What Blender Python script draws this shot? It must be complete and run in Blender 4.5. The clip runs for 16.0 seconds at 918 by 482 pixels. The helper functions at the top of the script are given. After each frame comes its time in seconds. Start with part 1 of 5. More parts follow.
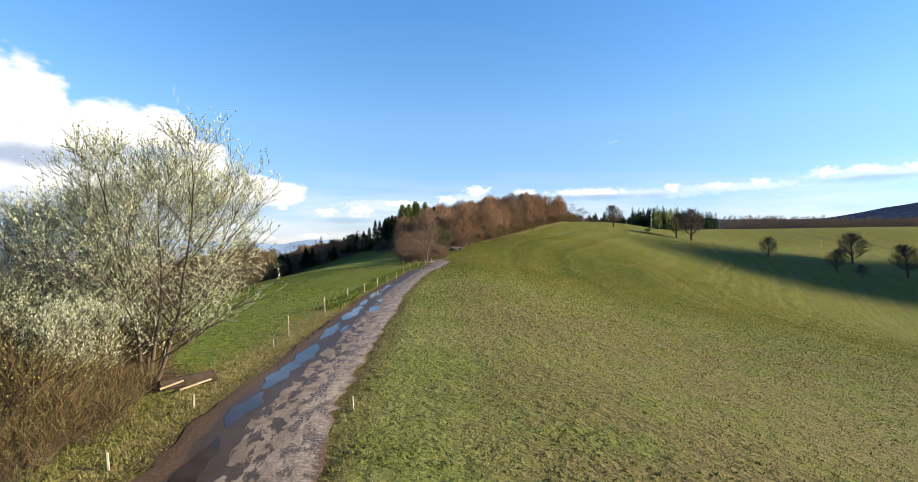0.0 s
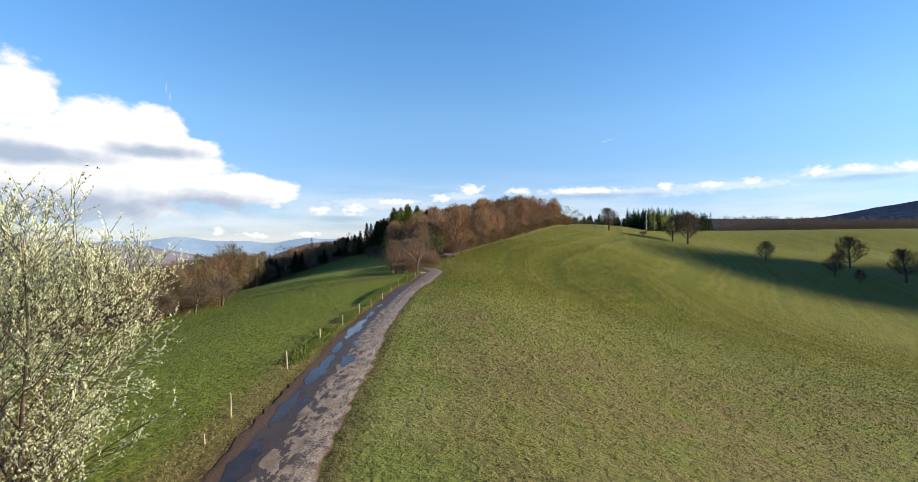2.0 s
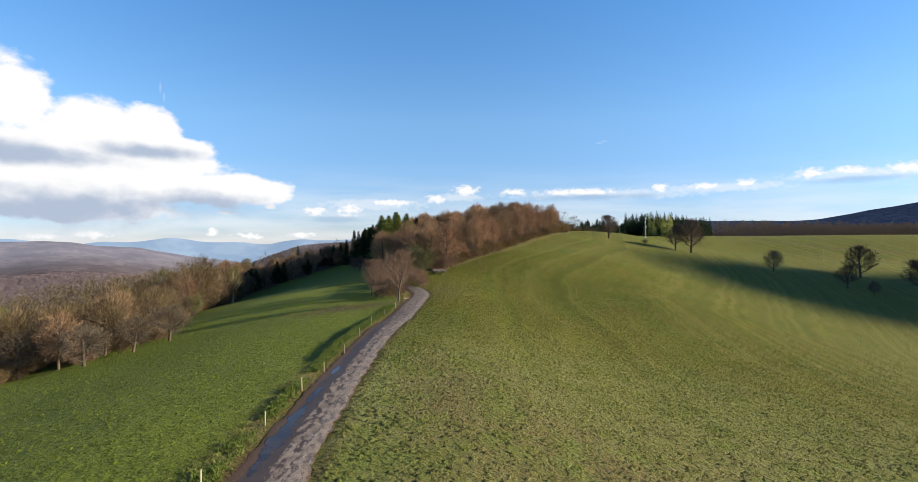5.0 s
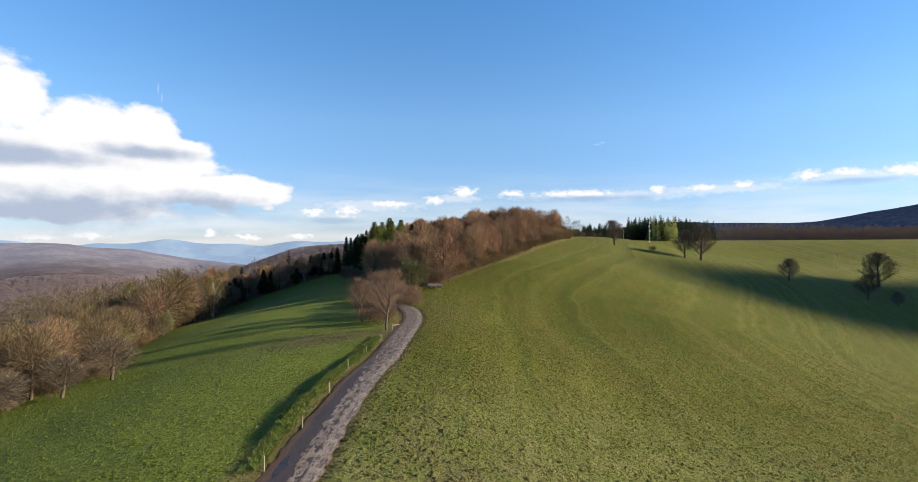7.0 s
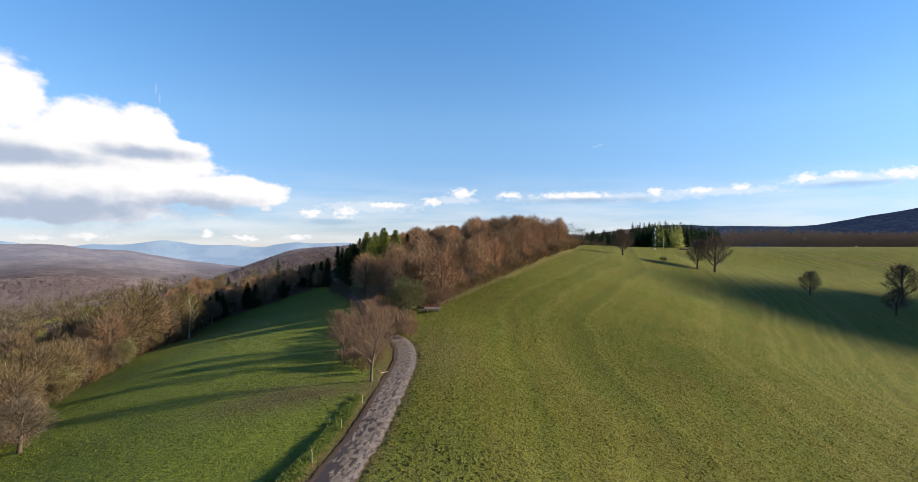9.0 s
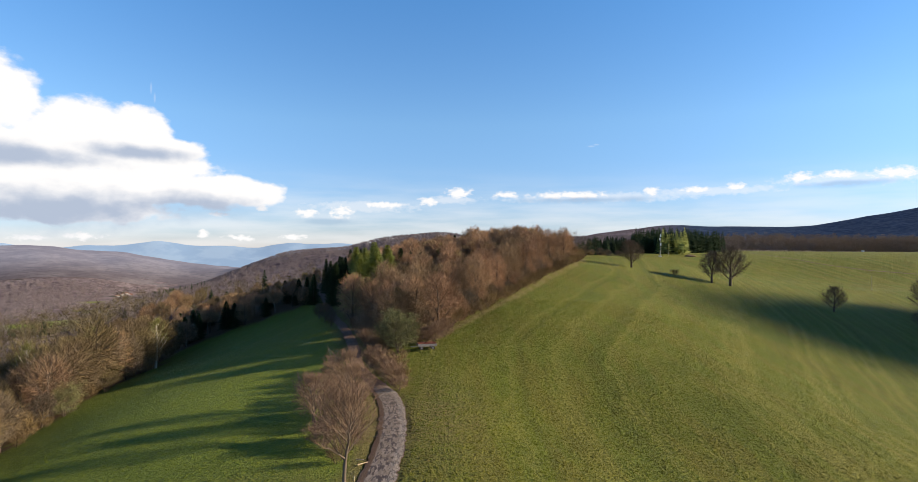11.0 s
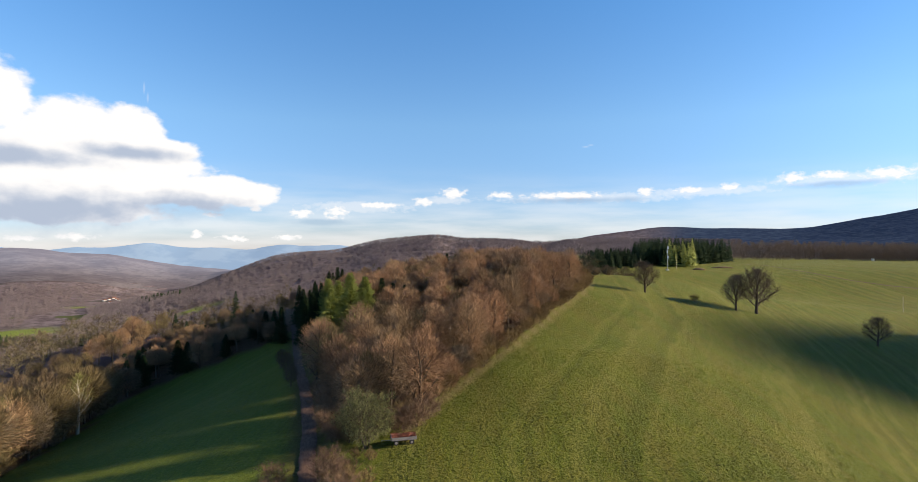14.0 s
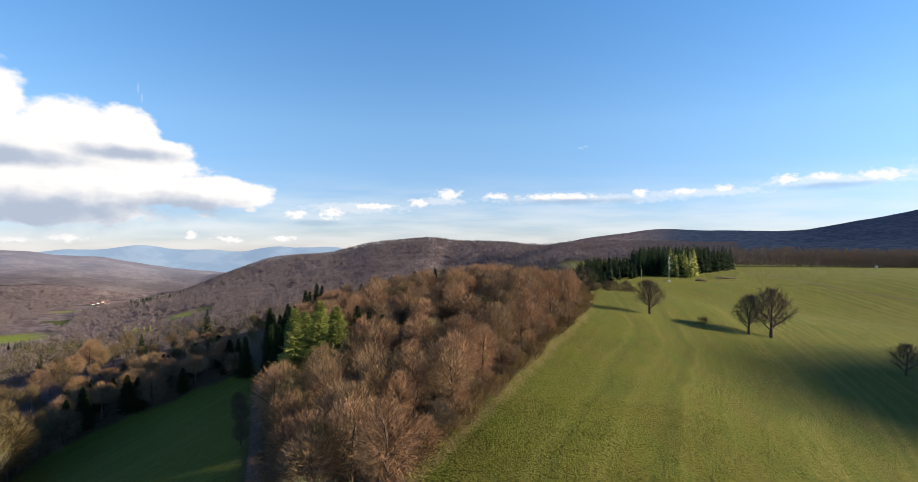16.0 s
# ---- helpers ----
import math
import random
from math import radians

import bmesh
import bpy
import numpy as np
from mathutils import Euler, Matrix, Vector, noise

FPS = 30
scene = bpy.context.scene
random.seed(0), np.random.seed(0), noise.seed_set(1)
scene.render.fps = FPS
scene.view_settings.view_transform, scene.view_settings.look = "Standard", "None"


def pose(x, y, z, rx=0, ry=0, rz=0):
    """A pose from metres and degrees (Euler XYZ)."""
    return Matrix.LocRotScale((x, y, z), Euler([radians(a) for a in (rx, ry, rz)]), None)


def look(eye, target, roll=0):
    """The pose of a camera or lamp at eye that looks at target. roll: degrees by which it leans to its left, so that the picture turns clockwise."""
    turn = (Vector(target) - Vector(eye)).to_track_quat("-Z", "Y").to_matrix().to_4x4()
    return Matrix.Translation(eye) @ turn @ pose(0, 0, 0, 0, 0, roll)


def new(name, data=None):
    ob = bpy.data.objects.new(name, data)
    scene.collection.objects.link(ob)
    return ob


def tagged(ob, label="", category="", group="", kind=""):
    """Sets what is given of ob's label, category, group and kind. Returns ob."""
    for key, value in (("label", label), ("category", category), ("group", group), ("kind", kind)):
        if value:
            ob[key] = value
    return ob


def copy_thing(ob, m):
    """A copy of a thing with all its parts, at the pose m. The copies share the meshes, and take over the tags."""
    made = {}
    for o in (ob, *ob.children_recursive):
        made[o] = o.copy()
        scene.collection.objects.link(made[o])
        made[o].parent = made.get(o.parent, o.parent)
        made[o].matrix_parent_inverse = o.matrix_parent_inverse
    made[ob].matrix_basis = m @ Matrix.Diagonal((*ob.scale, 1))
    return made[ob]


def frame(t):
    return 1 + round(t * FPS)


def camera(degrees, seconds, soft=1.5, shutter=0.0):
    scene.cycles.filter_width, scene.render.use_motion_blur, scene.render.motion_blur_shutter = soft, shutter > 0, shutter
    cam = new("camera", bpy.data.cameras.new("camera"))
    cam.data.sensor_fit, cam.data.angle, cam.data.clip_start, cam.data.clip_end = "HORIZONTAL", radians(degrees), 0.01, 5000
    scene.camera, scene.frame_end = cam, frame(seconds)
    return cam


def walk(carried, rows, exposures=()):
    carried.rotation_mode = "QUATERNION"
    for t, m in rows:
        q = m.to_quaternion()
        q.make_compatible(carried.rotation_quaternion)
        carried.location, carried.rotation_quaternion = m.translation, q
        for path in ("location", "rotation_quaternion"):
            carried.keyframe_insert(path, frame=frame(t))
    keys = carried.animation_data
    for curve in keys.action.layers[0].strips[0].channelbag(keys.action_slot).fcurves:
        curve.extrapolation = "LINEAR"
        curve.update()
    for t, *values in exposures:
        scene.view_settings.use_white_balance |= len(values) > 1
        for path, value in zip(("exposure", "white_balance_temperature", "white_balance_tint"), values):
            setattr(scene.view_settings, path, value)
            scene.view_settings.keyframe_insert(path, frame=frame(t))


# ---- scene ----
cam = camera(80.0, 16.0, 0.8)
walk(cam, [
    (0.0, pose(0.00, 0.00, 4.40, 90.51, 0.08, -0.05)),
    (0.5, pose(-0.08, 1.25, 5.11, 90.46, 0.10, -0.18)),
    (1.0, pose(-0.02, 2.67, 5.85, 90.39, 0.08, -0.36)),
    (1.5, pose(0.15, 4.32, 6.58, 90.36, 0.05, -0.51)),
    (2.0, pose(0.44, 6.24, 7.31, 90.35, 0.02, -0.69)),
    (2.5, pose(0.77, 8.41, 8.02, 90.33, 0.01, -0.84)),
    (3.0, pose(1.05, 10.83, 8.76, 90.33, -0.01, -0.91)),
    (3.5, pose(1.31, 13.47, 9.53, 90.34, -0.02, -0.98)),
    (4.0, pose(1.58, 16.25, 10.34, 90.35, -0.05, -1.07)),
    (6.5, pose(2.57, 34.33, 13.97, 90.60, -0.06, -1.34)),
    (7.0, pose(2.55, 38.65, 14.90, 90.59, -0.10, -1.40)),
    (7.5, pose(2.52, 43.06, 15.90, 90.63, -0.15, -1.47)),
    (8.0, pose(2.47, 47.54, 16.98, 90.67, -0.20, -1.52)),
    (8.5, pose(2.40, 52.07, 18.14, 90.72, -0.25, -1.59)),
    (9.0, pose(2.32, 56.65, 19.34, 90.75, -0.29, -1.64)),
    (11.5, pose(2.26, 81.14, 27.24, 90.72, -0.20, -2.07)),
    (12.0, pose(2.54, 86.31, 28.92, 90.73, -0.18, -2.10)),
    (12.5, pose(2.88, 91.51, 30.60, 90.72, -0.15, -2.19)),
    (13.0, pose(3.32, 96.70, 32.25, 90.75, -0.15, -2.31)),
    (13.5, pose(3.87, 101.84, 33.88, 90.77, -0.16, -2.45)),
    (14.0, pose(4.53, 106.94, 35.49, 90.76, -0.17, -2.56)),
    (14.5, pose(5.33, 112.01, 37.14, 90.80, -0.16, -2.66)),
    (15.0, pose(6.26, 117.07, 38.82, 90.83, -0.14, -2.77)),
    (15.5, pose(7.31, 122.14, 40.54, 90.85, -0.13, -2.89)),
    (16.0, pose(8.41, 127.22, 42.26, 90.87, -0.17, -3.04)),
], [(0.0, 1.06, 6550, 11), (1.5, 0.95, 6500, 10), (3.5, 0.82, 6500, 10), (9.0, 0.82, 6550, 11), (12.5, 0.84, 6680, 11), (16.0, 0.85, 6720, 11)])

# ---- light and sky ----
SUN_ELEVATION, SUN_AZIMUTH = 18.6, 93.0      # degrees; azimuth from +y towards +x
world = bpy.data.worlds.new("sky")
scene.world = world
world.use_nodes = True


def sky_nodes(tree):
    """Clear spring sky with a few heaps of cumulus over the horizon."""
    tree.nodes.clear()
    N, L = tree.nodes.new, tree.links.new

    def math_node(op, a, b=None, c=None):
        n = N("ShaderNodeMath")
        n.operation = op
        for i, v in enumerate((a, b, c)):
            if v is None:
                continue
            if isinstance(v, (int, float)):
                n.inputs[i].default_value = v
            else:
                L(v, n.inputs[i])
        return n.outputs[0]

    sky = N("ShaderNodeTexSky")
    sky.sky_type, sky.sun_disc = "NISHITA", False
    sky.sun_elevation, sky.sun_rotation = radians(SUN_ELEVATION), radians(SUN_AZIMUTH)
    sky.altitude, sky.air_density, sky.dust_density, sky.ozone_density = 600, 1.0, 0.15, 3.0
    way = N("ShaderNodeTexCoord").outputs["Generated"]
    sep = N("ShaderNodeSeparateXYZ")
    L(way, sep.inputs[0])
    az = math_node("MULTIPLY", math_node("ARCTAN2", sep.outputs[0], sep.outputs[1]), 57.2958)
    el = math_node("MULTIPLY", math_node("ARCSINE", sep.outputs[2]), 57.2958)
    flat = N("ShaderNodeCombineXYZ")
    L(az, flat.inputs[0]), L(math_node("MULTIPLY", el, 1.6), flat.inputs[1])

    def fbm(scale, detail, rough, shift=0.0):
        n = N("ShaderNodeTexNoise")
        n.inputs["Scale"].default_value, n.inputs["Detail"].default_value, n.inputs["Roughness"].default_value = scale, detail, rough
        v = N("ShaderNodeVectorMath")
        v.operation = "ADD"
        v.inputs[1].default_value = (shift, shift * 0.7, shift * 1.3)
        L(flat.outputs[0], v.inputs[0])
        L(v.outputs[0], n.inputs["Vector"])
        return n.outputs["Fac"]

    puff = fbm(0.42, 6, 0.5)
    layer = N("ShaderNodeCombineXYZ")
    L(math_node("MULTIPLY", az, 0.35), layer.inputs[0]), L(math_node("MULTIPLY", el, 2.6), layer.inputs[1])
    veils = N("ShaderNodeTexNoise")
    veils.inputs["Scale"].default_value, veils.inputs["Detail"].default_value, veils.inputs["Roughness"].default_value = 0.3, 4, 0.5
    L(layer.outputs[0], veils.inputs["Vector"])
    wisp = veils.outputs["Fac"]

    def heap(blobs):
        field = None
        for a, e, ra, re in blobs:
            dx = math_node("MULTIPLY_ADD", az, 1 / ra, -a / ra)
            dy = math_node("MULTIPLY_ADD", el, 1 / re, -e / re)
            d = math_node("SQRT", math_node("MULTIPLY_ADD", dx, dx, math_node("MULTIPLY", dy, dy)))
            d = math_node("SUBTRACT", 1.0, d)
            field = d if field is None else math_node("SMOOTH_MAX", field, d, 0.25)
        return field

    def cut(v, lo, hi):
        n = N("ShaderNodeMapRange")
        n.interpolation_type = "SMOOTHSTEP"
        n.inputs[1].default_value, n.inputs[2].default_value = lo, hi
        L(v, n.inputs[0])
        return n.outputs[0]

    big = heap([(-37.8, 12, 2.7, 3.6), (-42, 11.9, 5, 4.5), (-32.9, 10, 4.2, 3.1), (-29, 10.3, 3.9, 2.4), (-25.8, 9, 3.2, 1.2),
                (-39.8, 8, 3.4, 1.8), (-33.8, 5.0, 6.5, 2.7), (-28.1, 5.6, 5.8, 2.5), (-22.8, 5.3, 4.6, 2.1), (-18.6, 5.2, 3.4, 1.6), (-39, 4.2, 6, 2.2),
                (-37, 7.6, 7.5, 2.6), (-30.5, 8.2, 6, 1.9), (-26.5, 8.7, 4.4, 1.1), (-33, 3.4, 9, 1.8), (-27.5, 7.4, 6.5, 1.5)])
    small = heap([(-17.8, 4, 0.9, 0.6), (-13.6, 3.4, 1.7, 0.8), (-10.1, 3.6, 1.9, 1.1), (-21.8, 3.2, 1.8, 0.4), (2, 5.7, 1.9, 0.9), (-1.1, 4.8, 1.7, 0.7),
                  (6.9, 5.5, 1.8, 0.5), (13.5, 5.4, 6.5, 0.6), (21.4, 5.7, 1.4, 0.6), (25.4, 5.7, 2.3, 0.5), (28.9, 5.8, 1.2, 0.6)])
    low = heap([(34, 6.3, 1.5, 0.8), (36.7, 6.4, 2.1, 0.6), (40.8, 6.3, 3.2, 0.8), (46, 7, 4, 1.2), (-32.5, 0.9, 2.5, 0.5), (-23.1, 1.2, 0.8, 0.6),
                (-19.7, 0.9, 2.1, 0.5), (-14.7, 1, 2.4, 0.5), (-36.1, 0.7, 2.3, 0.4), (-5.9, 4.4, 3, 0.6)])
    grey = heap([(-35, 3.0, 10, 2.1), (-24.3, 3.8, 7.5, 1.3), (-38, 7.5, 8, 1.1), (-28.5, 8.4, 5, 0.8), (14.7, 4.9, 7, 0.4), (37.5, 5.6, 5, 0.35), (-11.3, 2.6, 3.5, 0.4)])
    lump = math_node("MULTIPLY_ADD", puff, 1.7, -0.85)
    fine = math_node("MULTIPLY_ADD", fbm(1.6, 5, 0.6, 9.0), 1.3, -0.65)
    alpha = math_node("MAXIMUM", cut(math_node("ADD", big, math_node("ADD", math_node("MULTIPLY", lump, 0.5), math_node("MULTIPLY", fine, 0.13))), 0.0, 0.30),
                      cut(math_node("ADD", math_node("MAXIMUM", small, low), math_node("MULTIPLY", fine, 1.3)), 0.05, 0.85))
    # thin veil of haze and cloud streaks low over the horizon
    veil = math_node("MULTIPLY", math_node("MULTIPLY", cut(el, 9.0, 1.0), cut(wisp, 0.18, 0.72)), 0.5)
    alpha = math_node("MAXIMUM", alpha, veil)
    band = heap([(16, 5.15, 13, 0.7), (27, 5.5, 8, 0.6), (38, 6.0, 8, 0.8), (47, 6.3, 8, 1.0), (-8, 4.2, 8, 0.9), (1, 5.0, 4, 0.6)])
    band = cut(math_node("ADD", band, math_node("MULTIPLY", fine, 0.9)), -0.1, 0.7)
    alpha = math_node("MAXIMUM", alpha, math_node("MULTIPLY", band, 0.5))
    trail = cut(heap([(-27.5, 14.2, 0.13, 0.7), (-27.2, 13.4, 0.13, 0.6), (15.6, 10.3, 0.5, 0.13), (16.1, 10.45, 0.4, 0.12)]), 0.0, 0.8)
    alpha = math_node("MAXIMUM", alpha, math_node("MULTIPLY", trail, 0.17))
    shade = cut(math_node("ADD", grey, math_node("MULTIPLY", lump, 0.7)), -0.25, 0.75)
    tone = N("ShaderNodeMix")
    tone.data_type = "RGBA"
    L(shade, tone.inputs["Factor"])
    tone.inputs["A"].default_value, tone.inputs["B"].default_value = (1.0, 1.0, 1.0, 1), (0.46, 0.54, 0.68, 1)
    grade = N("ShaderNodeMix")
    grade.data_type, grade.blend_type = "RGBA", "MULTIPLY"
    grade.inputs["Factor"].default_value = 1
    L(sky.outputs[0], grade.inputs["A"])
    tint = N("ShaderNodeValToRGB")
    tint.color_ramp.elements[0].color, tint.color_ramp.elements[1].color = SKY_LOW, SKY_HIGH
    for place, colour in ((0.14, SKY_MID), (0.29, SKY_UP), (0.48, SKY_OVER)):
        tint.color_ramp.elements.new(place).color = colour
    L(math_node("MULTIPLY", el, 1 / 90), tint.inputs[0])
    L(tint.outputs[0], grade.inputs["B"])
    both = N("ShaderNodeMix")
    both.data_type = "RGBA"
    L(alpha, both.inputs["Factor"]), L(grade.outputs["Result"], both.inputs["A"])
    lit = N("ShaderNodeMix")
    lit.data_type, lit.blend_type = "RGBA", "MULTIPLY"
    lit.inputs["Factor"].default_value = 1
    L(tone.outputs["Result"], lit.inputs["A"])
    lit.inputs["B"].default_value = CLOUD_GAIN
    L(lit.outputs["Result"], both.inputs["B"])
    back = N("ShaderNodeBackground")
    back.inputs["Strength"].default_value = SKY_STRENGTH
    L(both.outputs["Result"], back.inputs["Color"])
    L(back.outputs[0], N("ShaderNodeOutputWorld").inputs[0])


SKY_STRENGTH = 0.092
SKY_LOW, SKY_MID, SKY_UP = (0.62, 0.66, 0.96, 1), (0.93, 1.13, 1.25, 1), (0.69, 1.18, 1.47, 1)
SKY_OVER, SKY_HIGH = (0.22, 0.36, 0.44, 1), (0.09, 0.15, 0.19, 1)
CLOUD_GAIN = (6.2, 6.2, 6.2, 1)
sky_nodes(world.node_tree)

sun = new("sun", bpy.data.lights.new("sun", "SUN"))
sun.data.energy, sun.data.angle, sun.data.color = 5.1, radians(1.8), (1.0, 0.84, 0.60)
_e, _a = radians(SUN_ELEVATION), radians(SUN_AZIMUTH)
sun.matrix_world = look((math.sin(_a) * math.cos(_e), math.cos(_a) * math.cos(_e), math.sin(_e)), (0, 0, 0))


# ---- materials ----
def material(name, rough=0.8, metal=0.0, spec=0.3):
    m = bpy.data.materials.new(name)
    m.use_nodes = True
    b = m.node_tree.nodes["Principled BSDF"]
    b.inputs["Roughness"].default_value, b.inputs["Metallic"].default_value = rough, metal
    b.inputs["Specular IOR Level"].default_value = spec
    return m, m.node_tree, b


class Kit:
    """Short calls for wiring a node tree."""

    def __init__(self, tree):
        self.t = tree

    def node(self, kind, **values):
        n = self.t.nodes.new(kind)
        for k, v in values.items():
            n.inputs[k.replace("_", " ")].default_value = v
        return n

    def link(self, a, b):
        self.t.links.new(a, b)

    def noise(self, scale, detail=4, rough=0.6, vector=None, stretch=None):
        n = self.node("ShaderNodeTexNoise", Scale=scale, Detail=detail, Roughness=rough)
        if vector is None:
            vector = self.node("ShaderNodeNewGeometry").outputs["Position"]
        if stretch:
            v = self.node("ShaderNodeVectorMath")
            v.operation = "MULTIPLY"
            v.inputs[1].default_value = stretch
            self.link(vector, v.inputs[0])
            vector = v.outputs[0]
        self.link(vector, n.inputs["Vector"])
        return n.outputs["Fac"]

    def step(self, v, lo, hi, a=0.0, b=1.0):
        n = self.node("ShaderNodeMapRange")
        n.interpolation_type = "SMOOTHSTEP"
        for i, x in enumerate((lo, hi, a, b)):
            n.inputs[i + 1].default_value = x
        self.link(v, n.inputs[0])
        return n.outputs[0]

    def calc(self, op, a, b):
        n = self.node("ShaderNodeMath")
        n.operation = op
        for i, v in enumerate((a, b)):
            if isinstance(v, (int, float)):
                n.inputs[i].default_value = v
            else:
                self.link(v, n.inputs[i])
        return n.outputs[0]

    def mix(self, f, a, b, blend="MIX"):
        n = self.node("ShaderNodeMix")
        n.data_type, n.blend_type = "RGBA", blend
        for key, v in (("Factor", f), ("A", a), ("B", b)):
            if isinstance(v, (int, float)):
                n.inputs[key].default_value = v
            elif isinstance(v, tuple):
                n.inputs[key].default_value = (*v, 1)
            else:
                self.link(v, n.inputs[key])
        return n.outputs["Result"]

    def attribute(self, name):
        n = self.node("ShaderNodeAttribute")
        n.attribute_name = name
        return n.outputs["Fac"]

    def bump(self, height, strength, distance, target):
        n = self.node("ShaderNodeBump", Strength=strength, Distance=distance)
        self.link(height, n.inputs["Height"])
        self.link(n.outputs[0], target.inputs["Normal"])


def plant_material(name, dark, light, rough=0.85, drift=None):
    """Bark, twigs, needles or leaves: varies from plant to plant and along the plant."""
    m, tree, b = material(name, rough, 0, 0.15)
    k = Kit(tree)
    rnd = k.node("ShaderNodeObjectInfo").outputs["Random"]
    isl = k.node("ShaderNodeNewGeometry").outputs["Random Per Island"]
    f = k.calc("ADD", k.calc("MULTIPLY", rnd, 0.45), k.calc("MULTIPLY", isl, 0.35))
    f = k.calc("ADD", f, k.calc("MULTIPLY", k.noise(0.6, 3), 0.3))
    col = k.mix(k.step(f, 0.15, 0.95), dark, light)
    if drift:
        col = k.mix(k.step(k.noise(0.085, 2, 0.5), 0.42, 0.62, 0, 0.75), col, k.mix(isl, *drift))
        col = k.mix(k.step(k.noise(0.13, 1, 0.5, None, (1.0, 1.0, 0.3)), 0.55, 0.68, 0, 0.6), col, k.mix(isl, (0.105, 0.080, 0.060), (0.22, 0.175, 0.135)))
    k.link(col, b.inputs["Base Color"])
    return m


def plain_material(name, a, b2, scale=8.0, rough=0.8, metal=0.0, bump=0.2):
    m, tree, b = material(name, rough, metal)
    k = Kit(tree)
    v = k.node("ShaderNodeTexCoord").outputs["Object"]
    n = k.noise(scale, 6, 0.65, v)
    big = k.noise(scale * 0.17, 3, 0.6, v)
    k.link(k.mix(k.step(k.calc("ADD", k.calc("MULTIPLY", n, 0.6), k.calc("MULTIPLY", big, 0.4)), 0.3, 0.7), a, b2), b.inputs["Base Color"])
    k.bump(n, bump, 0.01, b)
    return m


def ground_material():
    """Spring meadow with thin, brown, cattle-trodden stretches, leaf litter under the woods and far wooded slopes."""
    m, tree, b = material("meadow", 0.9, 0, 0.2)
    k = Kit(tree)
    fine = k.noise(3.2, 6, 0.75)
    clump = k.noise(1.35, 6, 0.72)
    wide = k.noise(0.05, 5, 0.6)
    blotch = k.noise(0.21, 5, 0.65)
    streak = k.noise(0.17, 4, 0.6, None, (1.0, 0.13, 1.0))
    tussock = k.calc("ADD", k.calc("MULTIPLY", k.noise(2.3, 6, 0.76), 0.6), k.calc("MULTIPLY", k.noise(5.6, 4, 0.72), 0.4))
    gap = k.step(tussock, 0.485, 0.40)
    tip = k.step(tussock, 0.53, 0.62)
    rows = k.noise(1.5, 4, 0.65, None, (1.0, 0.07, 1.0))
    bend = k.node("ShaderNodeTexNoise", Scale=1.7, Detail=4, Roughness=0.65)
    k.link(k.node("ShaderNodeNewGeometry").outputs["Position"], bend.inputs["Vector"])
    where = k.node("ShaderNodeVectorMath")
    where.operation = "MULTIPLY"
    where.inputs[1].default_value = (1.5, 1.5, 1.5)
    k.link(bend.outputs["Color"], where.inputs[0])
    place = k.node("ShaderNodeVectorMath")
    place.operation = "ADD"
    k.link(k.node("ShaderNodeNewGeometry").outputs["Position"], place.inputs[0])
    k.link(where.outputs[0], place.inputs[1])
    tufts = k.node("ShaderNodeTexVoronoi", Scale=1.9)
    tufts.feature = "SMOOTH_F1"
    tufts.inputs["Smoothness"].default_value = 0.4
    k.link(place.outputs[0], tufts.inputs["Vector"])
    tuft = tufts.outputs["Distance"]
    grass = k.mix(k.step(wide, 0.35, 0.65), (0.099, 0.132, 0.005), (0.138, 0.155, 0.010))
    grass = k.mix(k.step(streak, 0.42, 0.62, 0, 0.75), grass, (0.146, 0.132, 0.015))
    swath = k.attribute("swath")
    lane = k.node("ShaderNodeCombineXYZ")
    k.link(k.calc("ADD", swath, k.calc("MULTIPLY", wide, 9.0)), lane.inputs[0])
    k.link(k.calc("MULTIPLY", wide, 1.2), lane.inputs[1])
    sweep = k.noise(0.26, 4, 0.6, lane.outputs[0])
    grass = k.mix(k.step(sweep, 0.50, 0.62, 0, 0.52), grass, (0.205, 0.204, 0.036))
    grass = k.mix(k.step(sweep, 0.46, 0.36, 0, 0.45), grass, (0.062, 0.088, 0.004))
    dry = k.mix(k.step(blotch, 0.38, 0.62), (0.206, 0.254, 0.060), (0.302, 0.322, 0.114))
    grass = k.mix(k.attribute("dry"), grass, dry)
    grass = k.mix(k.step(clump, 0.40, 0.56, 0.26, 0), grass, (0.060, 0.074, 0.009))
    grass = k.mix(k.step(fine, 0.53, 0.70, 0, 0.5), grass, (0.22, 0.20, 0.060))
    lush = k.mix(k.step(fine, 0.3, 0.7), (0.148, 0.215, 0.013), (0.245, 0.290, 0.036))
    lush = k.mix(k.step(clump, 0.4, 0.65, 0.5, 0), lush, (0.056, 0.098, 0.007))
    grass = k.mix(k.attribute("lush"), grass, lush)
    soil = k.mix(k.step(fine, 0.35, 0.65), (0.118, 0.080, 0.036), (0.268, 0.202, 0.096))
    soil = k.mix(k.step(clump, 0.45, 0.56, 0, 0.55), soil, (0.140, 0.148, 0.034))
    patch = k.calc("MULTIPLY", k.attribute("thin"), k.step(k.calc("ADD", k.calc("MULTIPLY", blotch, 0.45), k.calc("MULTIPLY", tussock, 0.55)), 0.405, 0.52))
    col = k.mix(k.calc("MULTIPLY", patch, 0.85), grass, soil)
